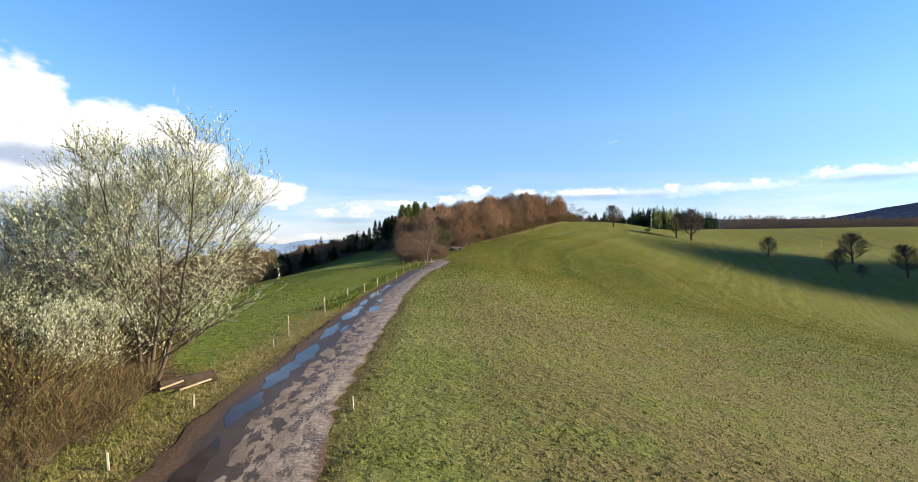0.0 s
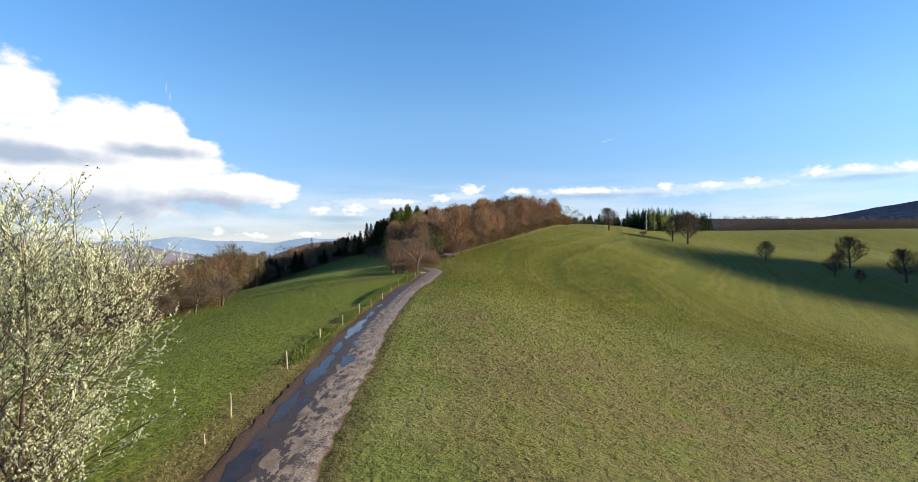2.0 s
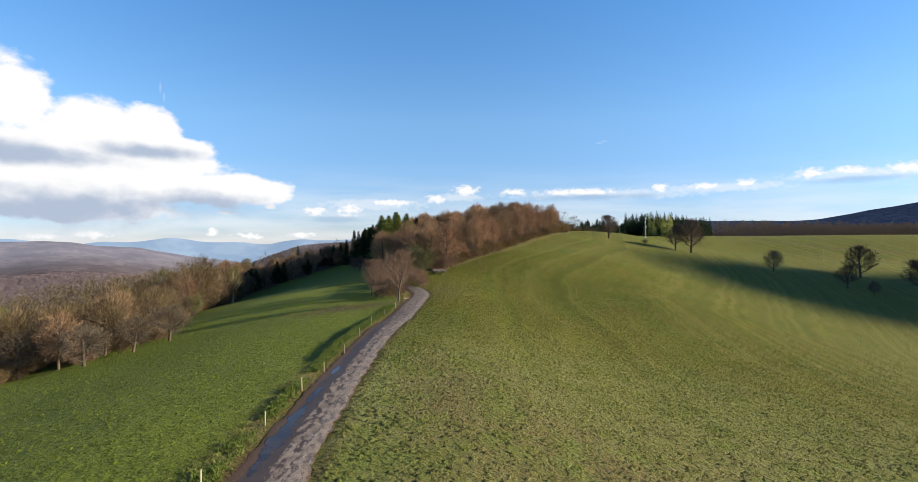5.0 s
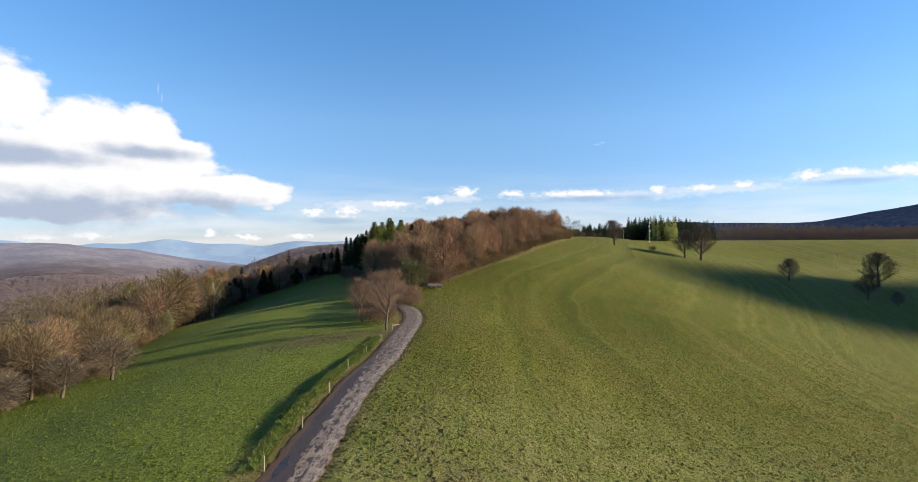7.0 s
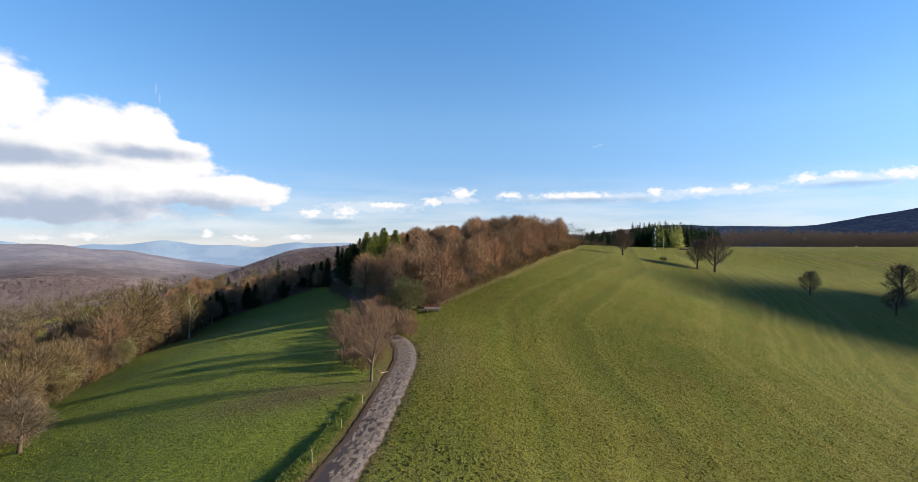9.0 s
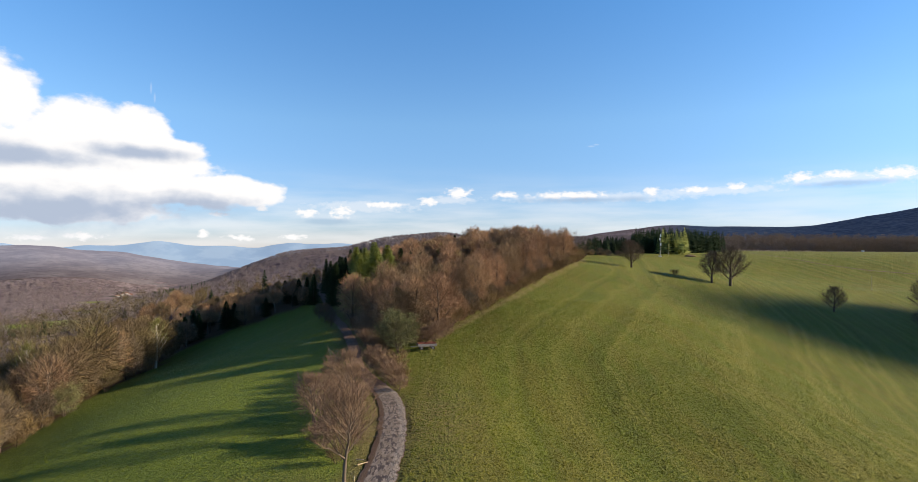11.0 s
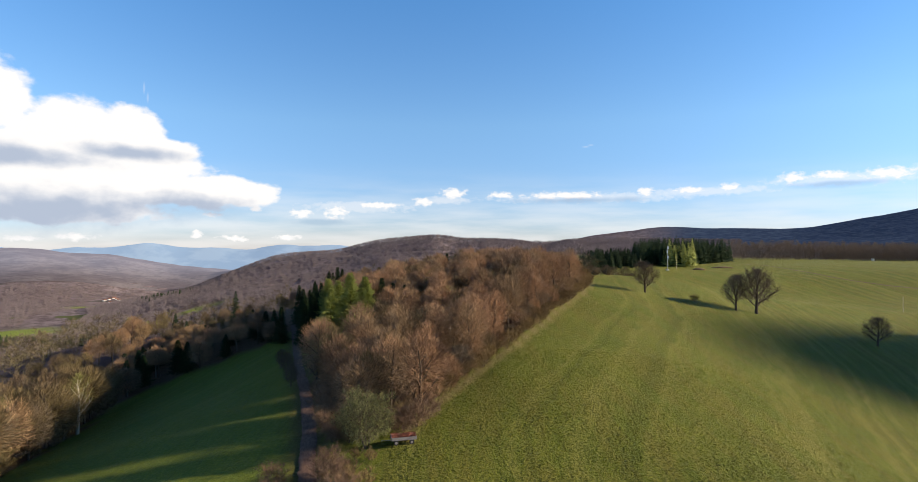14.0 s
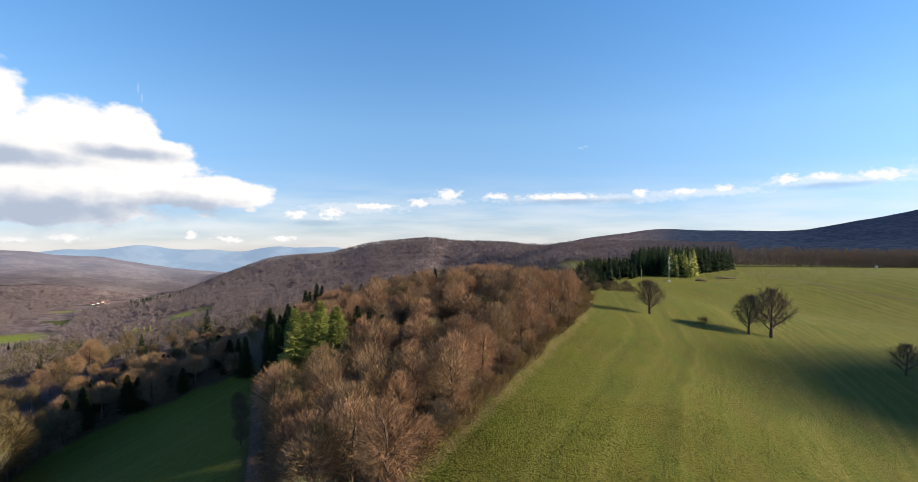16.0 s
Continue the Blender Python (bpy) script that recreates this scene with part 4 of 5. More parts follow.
BRUSH_LOW = grove("thorn_bush", "leafless reddish-brown thorn bush under the field-edge trees", "bush", M_BARK, M_BRUSH, (96,), group="shrubs",
                  tall=4.0, wide=2.4, clear=0.04, stems=5, limbs=25, subs=4, twigs=8, twig_len=0.8, twig_wide=0.02, lift=0.5, bow=2, haze=900)
THICKET = grove("thicket_bush", "tangled brown thicket bush beside the lane", "bush", M_BARK, M_THICKET, (97, 98), M_BUD, "bud_haze", "shrubs",
                tall=2.7, wide=1.7, clear=0.04, stems=9, limbs=54, subs=5, twigs=5, twig_len=0.65, twig_wide=0.012, lift=0.5, bow=3, spray=1.2, leaves=1, leaf_size=0.06)


def scatter(poly, gap, seed, keep=1.0):
    rnd = random.Random(seed)
    xs, ys = [p[0] for p in poly], [p[1] for p in poly]
    out = []
    y = min(ys)
    while y < max(ys):
        x = min(xs) + rnd.uniform(0, gap)
        while x < max(xs):
            px, py = x + rnd.uniform(-0.42, 0.42) * gap, y + rnd.uniform(-0.42, 0.42) * gap
            if rnd.random() < keep and bool(polygon_inside(np.array([px]), np.array([py]), poly)[0]):
                out.append((px, py, rnd))
            x += gap
        y += gap * 0.88
    return out


def plant_wood():
    for x, y, r in scatter(WOOD, 7.7, 5):
        rim = float(np.interp(y, [206, 218, 234, 263, 295, 318, 358, 440], [-2, 4, 13, 28.5, 46.5, 59.5, 74, 90]))
        if y > 395 or x > rim - 2.2 - 1.5 * float(ease(y, 250, 310)):
            continue
        edge = road_distance(x, y)
        deep = y > 262 and x < float(np.interp(y, [218, 263, 318, 358], [4, 28.5, 59.5, 74])) - 14
        kind = (BEECH_DEEP if deep else BEECH) if r.random() < 0.68 else (OAK_DEEP if deep else OAK)
        size = r.uniform(0.78, 1.08) * (1.04 if deep else 1.06) * (1 - 0.14 * float(ease(y, 330, 385)))
        if min((x - p) ** 2 + (y - q) ** 2 for p, q in ((-25, 277), (-20.5, 272), (-29, 282), (-17, 279), (-26, 270), (-28, 264), (-22, 263))) < 60:
            continue
        if edge < 14 and y > 284 and r.random() < 0.85:
            kind, size = SPRUCE, r.uniform(0.78, 0.98)
        elif 330 < y and r.random() < 0.05:
            kind, size = SPRUCE, r.uniform(0.64, 0.76)
        kind.put(x, y, r.uniform(0, 6.28), size, r.uniform(0.9, 1.1))
    # light green group over the track
    for x, y, s in ((-25, 277, 1.04), (-20.5, 272, 0.98), (-29, 282, 1.08), (-17, 279, 0.96), (-22.5, 284, 1.04), (-26, 270, 0.9), (-15.5, 272, 0.8)):
        LARCH.put(x, y, x, s, 1.1)
    for x, y, s in ((-9, 288, 0.92), (-5, 283, 0.85), (-13, 292, 0.95), (-49.5, 303, 0.8), (-53.5, 309, 0.72), (-35, 287, 0.98), (-32.5, 281, 0.95), (-37.5, 294, 0.9)):
        SPRUCE.put(x, y, x, s, 1.1)
    # spruces and birches that stand out of the brown wood
    for x, y, s in ((-17, 386, 0.9), (-11, 391, 0.95), (-4, 388, 0.85), (1, 392, 1.02), (5, 387, 0.96), (11, 391, 1.04), (15, 388, 0.98), (-24, 389, 0.88), (22, 392, 0.9)):
        SPRUCE.put(x, y, x, s * 0.8)
    for x, y, s in ((9, 268, 1.05), (20, 292, 0.95), (2, 300, 1.1)):
        BIRCH.put(x, y, x, s)
    # shrubs and small trees that skirt the wood by the meadow
    r = random.Random(8)
    line = smooth_line([(0, 206), (5, 217), (14, 233), (29.5, 261), (47.5, 294), (60.5, 317), (74, 354), (88, 425)], 3.6)
    for p in line:
        SHRUB.put(p.x + r.uniform(-1.5, 0.5), p.y + r.uniform(-1, 1), r.uniform(0, 6), r.uniform(0.7, 1.3), 1.15)
    for i, p in enumerate(line[2::2]):
        kind = (BEECH, OAK, BEECH, GREY)[i % 4]
        kind.put(p.x - r.uniform(2.4, 4.2), p.y + r.uniform(-1, 1), r.uniform(0, 6), r.uniform(0.42, 0.66), r.uniform(1.05, 1.3), None, 1.2)


plant_wood()


def plant_left():
    r = random.Random(14)
    line = smooth_line([(-57, 307), (-74, 299), (-94, 284), (-90, 258), (-86, 234), (-79, 195), (-66, 152), (-56, 130)], 6.4)
    for i, p in enumerate(line):
        dark = p.y > 281
        for k in range(8 if dark else 5):
            off = 2 + k * (5.0 if dark else 7.0) + r.uniform(-2, 2)
            x, y = p.x - off * (0.35 if dark else 0.97), p.y + off * (0.95 if dark else 0.25) + r.uniform(-2, 2)
            if dark:
                if r.random() < 0.4:
                    SPRUCE.put(x + r.uniform(-3, 3), y, r.uniform(0, 6), r.uniform(0.46, 0.68), 1.4)
                else:
                    (BEECH if k == 0 else BEECH_DEEP).put(x + r.uniform(-3, 3), y, r.uniform(0, 6), r.uniform(0.56, 0.74), 1.4)
            else:
                kind = r.choice((OAK, OAK, GREY, OAK, BEECH, BIRCH if k and r.random() < 0.6 else OAK)) if k < 2 else OAK_DEEP
                kind.put(x, y, r.uniform(0, 6), r.uniform(0.8, 1.25) * (0.85 if p.y < 180 else 1.15 if 212 < p.y < 268 else 1), r.uniform(0.95, 1.2))
        if not dark and r.random() < 0.6:
            (SHRUB if r.random() < 0.7 else YELLOW).put(p.x + r.uniform(0, 1.5), p.y, r.uniform(0, 6), r.uniform(0.6, 1.1))
    # behind them the slope drops to the valley
    for x, y, rr in scatter([(-66, 118), (-92, 190), (-108, 240), (-116, 290), (-62, 330), (-60, 400), (-150, 400), (-150, 110)], 11, 15):
        kind = rr.choice((OAK_DEEP, BEECH_DEEP, OAK_DEEP, OAK_DEEP, OAK_DEEP)) if rr.random() < 0.95 else BIRCH
        kind.put(x, y, rr.uniform(0, 6), rr.uniform(0.75, 1.0) * (0.58 if y > 285 and x > -125 else 1.0))
    # group that steps out into the meadow
    for x, y, s, k in ((-49.5, 125.5, 0.9, 1), (-51.6, 117.5, 0.78, 0), (-55, 110, 0.84, 0), (-66, 111, 1.0, 1), (-70, 121, 1.05, 0)):
        GREY.put(x, y, x * 3, s, 1.5 if s > 0.79 else 1.35, k)
    for kind, x, y, s in ((OAK, -58.5, 121, 0.84), (OAK, -76, 107, 0.86), (BEECH, -61, 113, 0.7), (OAK, -84, 112, 0.9), (BEECH, -79, 118, 0.85), (OAK, -92, 108, 0.85)):
        kind.put(x, y, x, s, 1.12)
    for i in range(13):
        f = r.random()
        kind = (OAK, GREY, BEECH, OAK)[i % 4]
        kind.put(-57 - 27 * f + r.uniform(-3, 3), 126 - 13 * f + r.uniform(-5, 9), r.uniform(0, 6), r.uniform(0.62, 0.9), r.uniform(1.05, 1.3))
    for i in range(36):
        f = r.random()
        (SHRUB if r.random() < 0.6 else BRUSH_LOW).put(-53 - 18 * f + r.uniform(-4, 4), 128 - 20 * f + r.uniform(-6, 8), r.uniform(0, 6), r.uniform(0.45, 0.9), 1.2)
    for x, y in ((-77, 195), (-81, 203), (-70, 162)):
        SALLOW.put(x, y, x, 0.95, 1.0)
    for x, y, s in ((-96, 236, 1.2), (-88, 254, 1.05), (-90, 205, 1.1)):
        BIRCH.put(x, y, x, s)
    YELLOW.put(-83, 222, 1, 1.25)
    YELLOW.put(-79, 213, 2, 1.0)


plant_left()


def far_wood(name, spots, label, mat, tall, spread, spikes, seed):
    """Distant wood: each tree a stem and a loose crown of coarse twigs, joined."""
    g = Plant(seed)
    g.flat = True
    r = g.r
    for x, y in spots:
        z = ground_at(x, y)
        h = tall * r.uniform(0.75, 1.15)
        g.twig(Vector((x, y, z - 0.3)), Vector((0, 0, 1)), h, 0.16)
        for i in range(spikes):
            a, f = r.uniform(0, 6.283), r.random() ** 0.9
            rad = spread * math.sin(math.pi * (0.12 + 0.86 * f)) * r.uniform(0.2, 0.8)
            p = Vector((x + math.cos(a) * rad, y + math.sin(a) * rad, z + h * (0.06 + 0.82 * f)))
            d = Vector((math.cos(a) * 0.8 + r.uniform(-0.7, 0.7), math.sin(a) * 0.8 + r.uniform(-0.7, 0.7), r.uniform(0.0, 1.1))).normalized()
            g.twig(p, d, spread * r.uniform(0.22, 0.4), 0.12)
    return tagged(mesh_object(name, g.tv, g.tf, mat), label, "wood", kind="stuff")


def far_firs(name, spots, label, mat, tall, seed):
    g = Plant(seed)
    r = g.r
    for x, y in spots:
        z, h = ground_at(x, y), tall * r.uniform(0.6, 1.1)
        g.twig(Vector((x, y, z - 0.3)), Vector((0, 0, 1)), h, 0.2)
        for i in range(90):
            t = 0.08 + 0.92 * i / 90
            a = i * 2.4 + r.uniform(-0.4, 0.4)
            n = h * 0.24 * (1 - t) ** 0.8 * r.uniform(0.8, 1.2) + 0.3
            d = Vector((math.cos(a), math.sin(a), r.uniform(-0.4, 0.1))).normalized()
            g.leaf(Vector((x, y, z + h * t)), d, n, 0.5 + n * 0.22)
    v = g.tv + g.lv
    f = g.tf + [tuple(i + len(g.tv) for i in q) for q in g.lf]
    return tagged(mesh_object(name, v, f, mat), label, "wood", kind="stuff")


def plant_far():
    spots = [(x, y) for x, y, _ in scatter([(372, 748), (760, 748), (900, 830), (900, 890), (372, 800)], 8, 21)]
    far_wood("far_wood", spots, "leafless brown wood behind the far meadow", M_FAR_TWIG, 24, 7.0, 240, 22)
    spots = [(x, y) for x, y, _ in scatter([(178, 560), (205, 552), (300, 655), (330, 690), (330, 760), (230, 720)], 7.5, 23)]
    far_firs("far_spruces", spots, "dark spruce stand behind the hilltop mast", M_SPRUCE, 24, 24)
    spots = [(x, y) for x, y, _ in scatter([(192, 552), (214, 548), (236, 578), (226, 586), (204, 566)], 6.5, 25)]
    far_firs("far_larches", spots, "light green larches beside the spruce stand", M_LARCH, 22, 26)
    spots = [(x, y) for x, y, _ in scatter([(46, 448), (100, 452), (150, 518), (186, 560), (180, 640), (110, 600), (62, 520)], 7.5, 27)]
    far_firs("far_spruce_belt", spots, "low dark spruce belt along the back of the hill", M_SPRUCE, 14, 28)
    spots = [(x, y) for x, y, _ in scatter([(-330, 60), (-150, 60), (-150, 400), (-60, 400), (-40, 395), (96, 395), (100, 520), (-330, 620)], 10.5, 29)]
    far_wood("slope_wood", spots, "leafless brown wood falling away into the valley", M_SLOPE, 15, 7.5, 115, 30)
    # wood on the added, unseen hill; loosens the edge of its shadow
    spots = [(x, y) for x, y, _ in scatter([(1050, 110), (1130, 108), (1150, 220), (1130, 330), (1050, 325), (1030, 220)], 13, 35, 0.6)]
    far_wood("hill_wood", spots, "leafless brown wood on an added, unseen hill that shades the meadow", M_FAR_TWIG, 24, 8.0, 110, 36)
    r = random.Random(33)
    spots = [(r.gauss(-210, 60), r.gauss(470, 70)) for _ in range(60)]
    far_firs("valley_firs", spots, "dark firs among the leafless valley wood", M_SPRUCE, 15, 34)
    spots = [(r.gauss(-628, 14), r.gauss(1345, 12)) for _ in range(9)]
    far_firs("valley_larches", spots, "light green larches on the valley slope", M_LARCH, 22, 37)
    spots = [(r.uniform(-880, -660), 1215 + r.gauss(0, 22)) for _ in range(70)] + [(r.gauss(-830, 40), r.gauss(1850, 40)) for _ in range(45)] + [(r.gauss(-470, 40), r.gauss(1290, 30)) for _ in range(30)]
    far_firs("valley_spruces", spots, "dark spruce clumps on the valley slope", M_SPRUCE, 20, 38)
    # bare trees round the hilltop
    for x, y, s in ((83, 392, 0.6), (90, 404, 0.8), (96, 412, 0.62), (104, 420, 0.9), (112, 430, 0.85), (123, 442, 0.95), (131, 452, 0.6)):
        GREY.put(x, y, x, s, 1.3)
    for x, y, s in ((86, 397, 0.9), (95, 409, 0.8), (105, 421, 1.0), (108, 426, 0.7), (117, 435, 1.0), (126, 447, 0.9)):
        SHRUB.put(x, y, x, s, 1.3)


plant_far()


def plant_valley_wood():
    """Leafless woods over the far slopes: each tree a loose crown of coarse twigs, joined."""
    g = np.random.default_rng(41)
    n = 34000
    a, dist = np.radians(g.uniform(-50, 36, n)), 620 + 1780 * g.random(n) ** 0.8
    x, y = 8 + dist * np.sin(a), 127 + dist * np.cos(a)
    brook = np.interp(y, [900, 1330, 1861, 2048, 2700], [-800, -880, -1080, -1100, -960])
    open_land = np.exp(-(((x + 895) / 95) ** 2 + ((y - 1340) / 80) ** 2)) + np.exp(-(((x + 1085) / 40) ** 2 + ((y - 1850) / 60) ** 2)) + np.exp(-(((x + 585 - 0.5 * (y - 1512)) / 42) ** 2 + ((y - 1512) / 55) ** 2))
    keep = (open_land < 0.3) & (np.abs(x - brook) > 45 + 25 * np.sin(y * 0.013)) & ~((x > 60 + (y - 420) * 0.22) & (y < 905)) & (np.degrees(a) < 30)
    x, y = x[keep], y[keep]
    z = height(x, y)
    n, m = len(x), 26
    tall, wide = g.uniform(10, 16, n), g.uniform(4.5, 7.5, n)
    t, f = g.uniform(0, 6.283, (n, m)), g.random((n, m)) ** 0.8
    rad = wide[:, None] * np.sin(math.pi * (0.15 + 0.8 * f)) * g.uniform(0.2, 0.85, (n, m))
    p = np.stack([x[:, None] + np.cos(t) * rad, y[:, None] + np.sin(t) * rad, z[:, None] + tall[:, None] * (0.1 + 0.75 * f)], -1)
    d = np.stack([np.cos(t) + g.uniform(-0.6, 0.6, (n, m)), np.sin(t) + g.uniform(-0.6, 0.6, (n, m)), g.uniform(0.1, 1.3, (n, m))], -1)
    d /= np.linalg.norm(d, axis=-1, keepdims=True)
    u = np.cross(d, g.normal(size=(n, m, 3)))
    u /= np.linalg.norm(u, axis=-1, keepdims=True) + 1e-9
    w, size = 0.62, (wide[:, None] * g.uniform(0.4, 0.65, (n, m)))[..., None]
    verts = np.stack([p + u * w, p - u * w, p + d * size], 2).reshape(-1, 3)
    faces = np.arange(len(verts)).reshape(-1, 3)
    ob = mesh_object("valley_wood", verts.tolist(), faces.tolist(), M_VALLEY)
    tagged(ob, "leafless brown woods over the far valley slopes, tinted violet for haze", "wood", kind="stuff")


plant_valley_wood()

# lone trees, with the bushes between them
LONE.put(177.5, 313.5, 0.4, 1.22, 1.08, 0)
LONE.put(204.5, 295.5, 1.9, 1.32, 1.12, 1)
LONE.put(240.0, 333.0, 3.1, 1.65, 1.0, 0)
LONE.put(246.0, 299.0, 4.0, 1.5, 1.0, 1)
LONE.put(211.0, 286.0, 2.5, 0.62, 0.9, 0)
LONE.put(98.5, 347.5, 5.2, 1.15, 0.95, 1)
LONE.put(144.0, 338.5, 0.9, 1.72, 0.92, 0)
LONE.put(134.6, 338.0, 2.2, 1.28, 0.8, 1)
SHRUB.put(118.5, 342.5, 0.3, 0.95, 1.3, 0)

# roadside: a tree by the bend, the sallow and shrubs where the lane enters the wood
ROADSIDE = grove("maple_tree", "leafless field maple with fine reddish twigs beside the lane", "tree", M_BARK, M_BRUSH, (45,), group="roadside trees",
                 tall=9.6, wide=4.9, clear=0.24, limbs=22, subs=7, twigs=14, twig_len=0.95, twig_wide=0.015, lift=0.35, thick=0.022, haze=1700, haze_wide=0.014)
for x, y, s, q in ((-7.9, 135.5, 1.18, 0.84), (-14.6, 152.0, 0.85, 1.0), (-10.0, 158.5, 0.82, 1.0), (-13.4, 167.0, 0.9, 1.0), (-16.8, 160.0, 0.7, 1.1)):
    ROADSIDE.put(x, y, 2.0 + y - 135.5, s, q)
BRUSH = grove("thorn_bush", "dense leafless reddish-brown thorn bush beside the lane", "bush", M_BARK, M_BRUSH, (93, 94), group="shrubs",
              tall=4.6, wide=2.7, clear=0.04, stems=6, limbs=30, subs=5, twigs=10, twig_len=0.8, twig_wide=0.016, lift=0.5, bow=2, haze=1500)
for x, y, s in ((-8.9, 146, 0.8), (-10.0, 151, 0.95), (-10.2, 157, 1.0), (-11.4, 163, 1.1), (-13.5, 169, 1.15), (-9.8, 141.5, 0.55), (-4.9, 174, 0.8), (-6.2, 177.5, 1.0), (-7.9, 181.5, 1.05), (-9.6, 186, 1.05),
                (-12.8, 148, 0.9), (-13.3, 156, 1.05), (-15, 163, 1.15), (-16.5, 173, 1.15), (-15.2, 179, 1.0), (-4.6, 179.5, 0.85), (-5.8, 184.5, 0.9), (-11.2, 190.5, 1.0), (-18.5, 183, 0.9), (-19.5, 190, 0.8), (-8.6, 189.5, 0.9)):
    (BRUSH if (x + y) % 1 < 0.6 else SHRUB).put(x, y, x * 2 + y, s, 1.15)
GREY.put(-12.0, 160, 1.0, 0.46, 1.3, 0)
GREY.put(-13.0, 151, 2.0, 0.46, 1.3, 1)
GREY.put(-14.5, 168, 3.0, 0.46, 1.3, 0)
GREY.put(-30.5, 243, 3.6, 0.72, 0.95, 1)
GREY.put(-35.0, 256, 1.6, 0.8, 0.9, 0)
GREY.put(-39.5, 268, 0.6, 0.75, 1.0, 1)
SALLOW.put(-6.8, 199.5, 0.7, 1.4, 1.2)
for x, y, s in ((-1.2, 203.2, 1.1), (1.2, 205.2, 1.0), (-3.4, 204.6, 1.15), (3.4, 208.4, 1.0), (-9.8, 202.4, 0.9), (-11.6, 206.5, 0.9), (-5.4, 194.6, 0.45), (-8.0, 195.6, 0.4)):
    (BRUSH if s > 0.95 else SHRUB).put(x, y, x * 3, s, 1.15)
BEECH.put(2.0, 212, 1.2, 1.06, 1.1, 0)
BEECH.put(-10, 211, 2.2, 0.85, 1.15, 1)
BEECH.put(-14, 218, 2.9, 0.9, 1.1, 2)
for x, y, s in ((-14.6, 208.5, 1.3), (-16.6, 215.5, 1.45), (-19.2, 224.5, 1.3), (-13.0, 203.5, 1.0)):
    BRUSH.put(x, y, x, s, 1.05)


def build_willow():
    g = broadleaf(101, 10.2, 4.6, 0.14, 7, 91, 6, 8, 0.6, 0.008, 0.36, 10, 0.068, 0.019, spray=1.5, flat=False, haze=2400)
    root = thing_from(g, "sallow_tree", "many-stemmed sallow in pale yellow catkins beside the lane", "tree", M_BARK, M_WILLOW_TWIG, M_CATKIN, "blossom")
    root.location = (-11.3, 19.8, ground_at(-11.3, 19.8))
    copy_thing(root, Matrix.LocRotScale((-16.0, 22.0, ground_at(-16.0, 22.0)), Euler((0, 0, 2.1)), (0.86, 0.86, 0.86)))
    r = random.Random(77)
    for x, y, s in ((-13.5, 15.5, 1.1), (-11.8, 12.6, 0.95), (-15.5, 12.5, 1.15), (-17, 18, 1.2), (-14.5, 20.5, 1.0), (-19, 14, 1.2), (-13, 9.5, 0.9), (-10.6, 10.6, 0.6), (-16.5, 9.0, 1.0), (-18.5, 23, 1.2),
                    (-11.3, 15.0, 0.7), (-15.6, 25, 1.0), (-22, 19, 1.2), (-12.4, 17.6, 0.85), (-10.2, 13.2, 0.55), (-14, 13.6, 1.0), (-20.5, 26, 1.2), (-12.6, 22.6, 0.8), (-17, 15.6, 1.1), (-24, 23, 1.2), (-11.6, 9.0, 0.7), (-9.7, 14.6, 0.5), (-9.5, 12.0, 0.5), (-10.6, 16.9, 0.55), (-9.9, 9.6, 0.5), (-12.0, 20.6, 0.6)):
        THICKET.put(x, y, r.uniform(0, 6), s, 1.1)
    g = broadleaf(103, 4.6, 2.4, 0.08, 7, 56, 5, 9, 0.6, 0.007, 0.6, 5, 0.075, flat=False)
    low = thing_from(g, "sallow_bush", "young sallow bush covered in white-yellow catkins", "bush", M_BARK, M_WILLOW_TWIG, M_CATKIN, "blossom", "sallow bushes")
    low.location = (-15.2, 16.8, ground_at(-15.2, 16.8))
    for x, y, s in ((-18.5, 18.5, 1.1), (-13.2, 20.8, 0.85), (-12.2, 16.6, 0.84), (-14.2, 14.2, 0.8)):
        copy_thing(low, Matrix.LocRotScale((x, y, ground_at(x, y)), Euler((0, 0, x)), (s, s, s)))


build_willow()


# ---- small things ----
def bevel_box(sx, sy, sz, bevel=0.01):
    bm = bmesh.new()
    bmesh.ops.create_cube(bm, size=1.0)
    bmesh.ops.scale(bm, vec=(sx, sy, sz), verts=bm.verts)
    if bevel:
        bmesh.ops.bevel(bm, geom=bm.edges[:], offset=bevel, segments=2, affect="EDGES")
    return bm


def rod(radius, length, sides=10, taper=1.0):
    bm = bmesh.new()
    bmesh.ops.create_cone(bm, cap_ends=True, segments=sides, radius1=radius, radius2=radius * taper, depth=length)
    return bm


def fence_post(tall, thick, label):
    """Split stake: slightly tapered, with a slanting, chipped head."""
    bm = rod(thick, tall + 0.3, 7, 0.85)
    bmesh.ops.translate(bm, vec=(0, 0, (tall + 0.3) / 2 - 0.3), verts=bm.verts)
    for v in bm.verts:
        if v.co.z > tall * 0.9:
            v.co.z += v.co.x * 0.8 - 0.02
        v.co.x += 0.012 * math.sin(v.co.z * 5 + v.co.y * 40)
    return tagged(part("fence_post", bm, M_STAKE), label, "post", "posts along the lane")


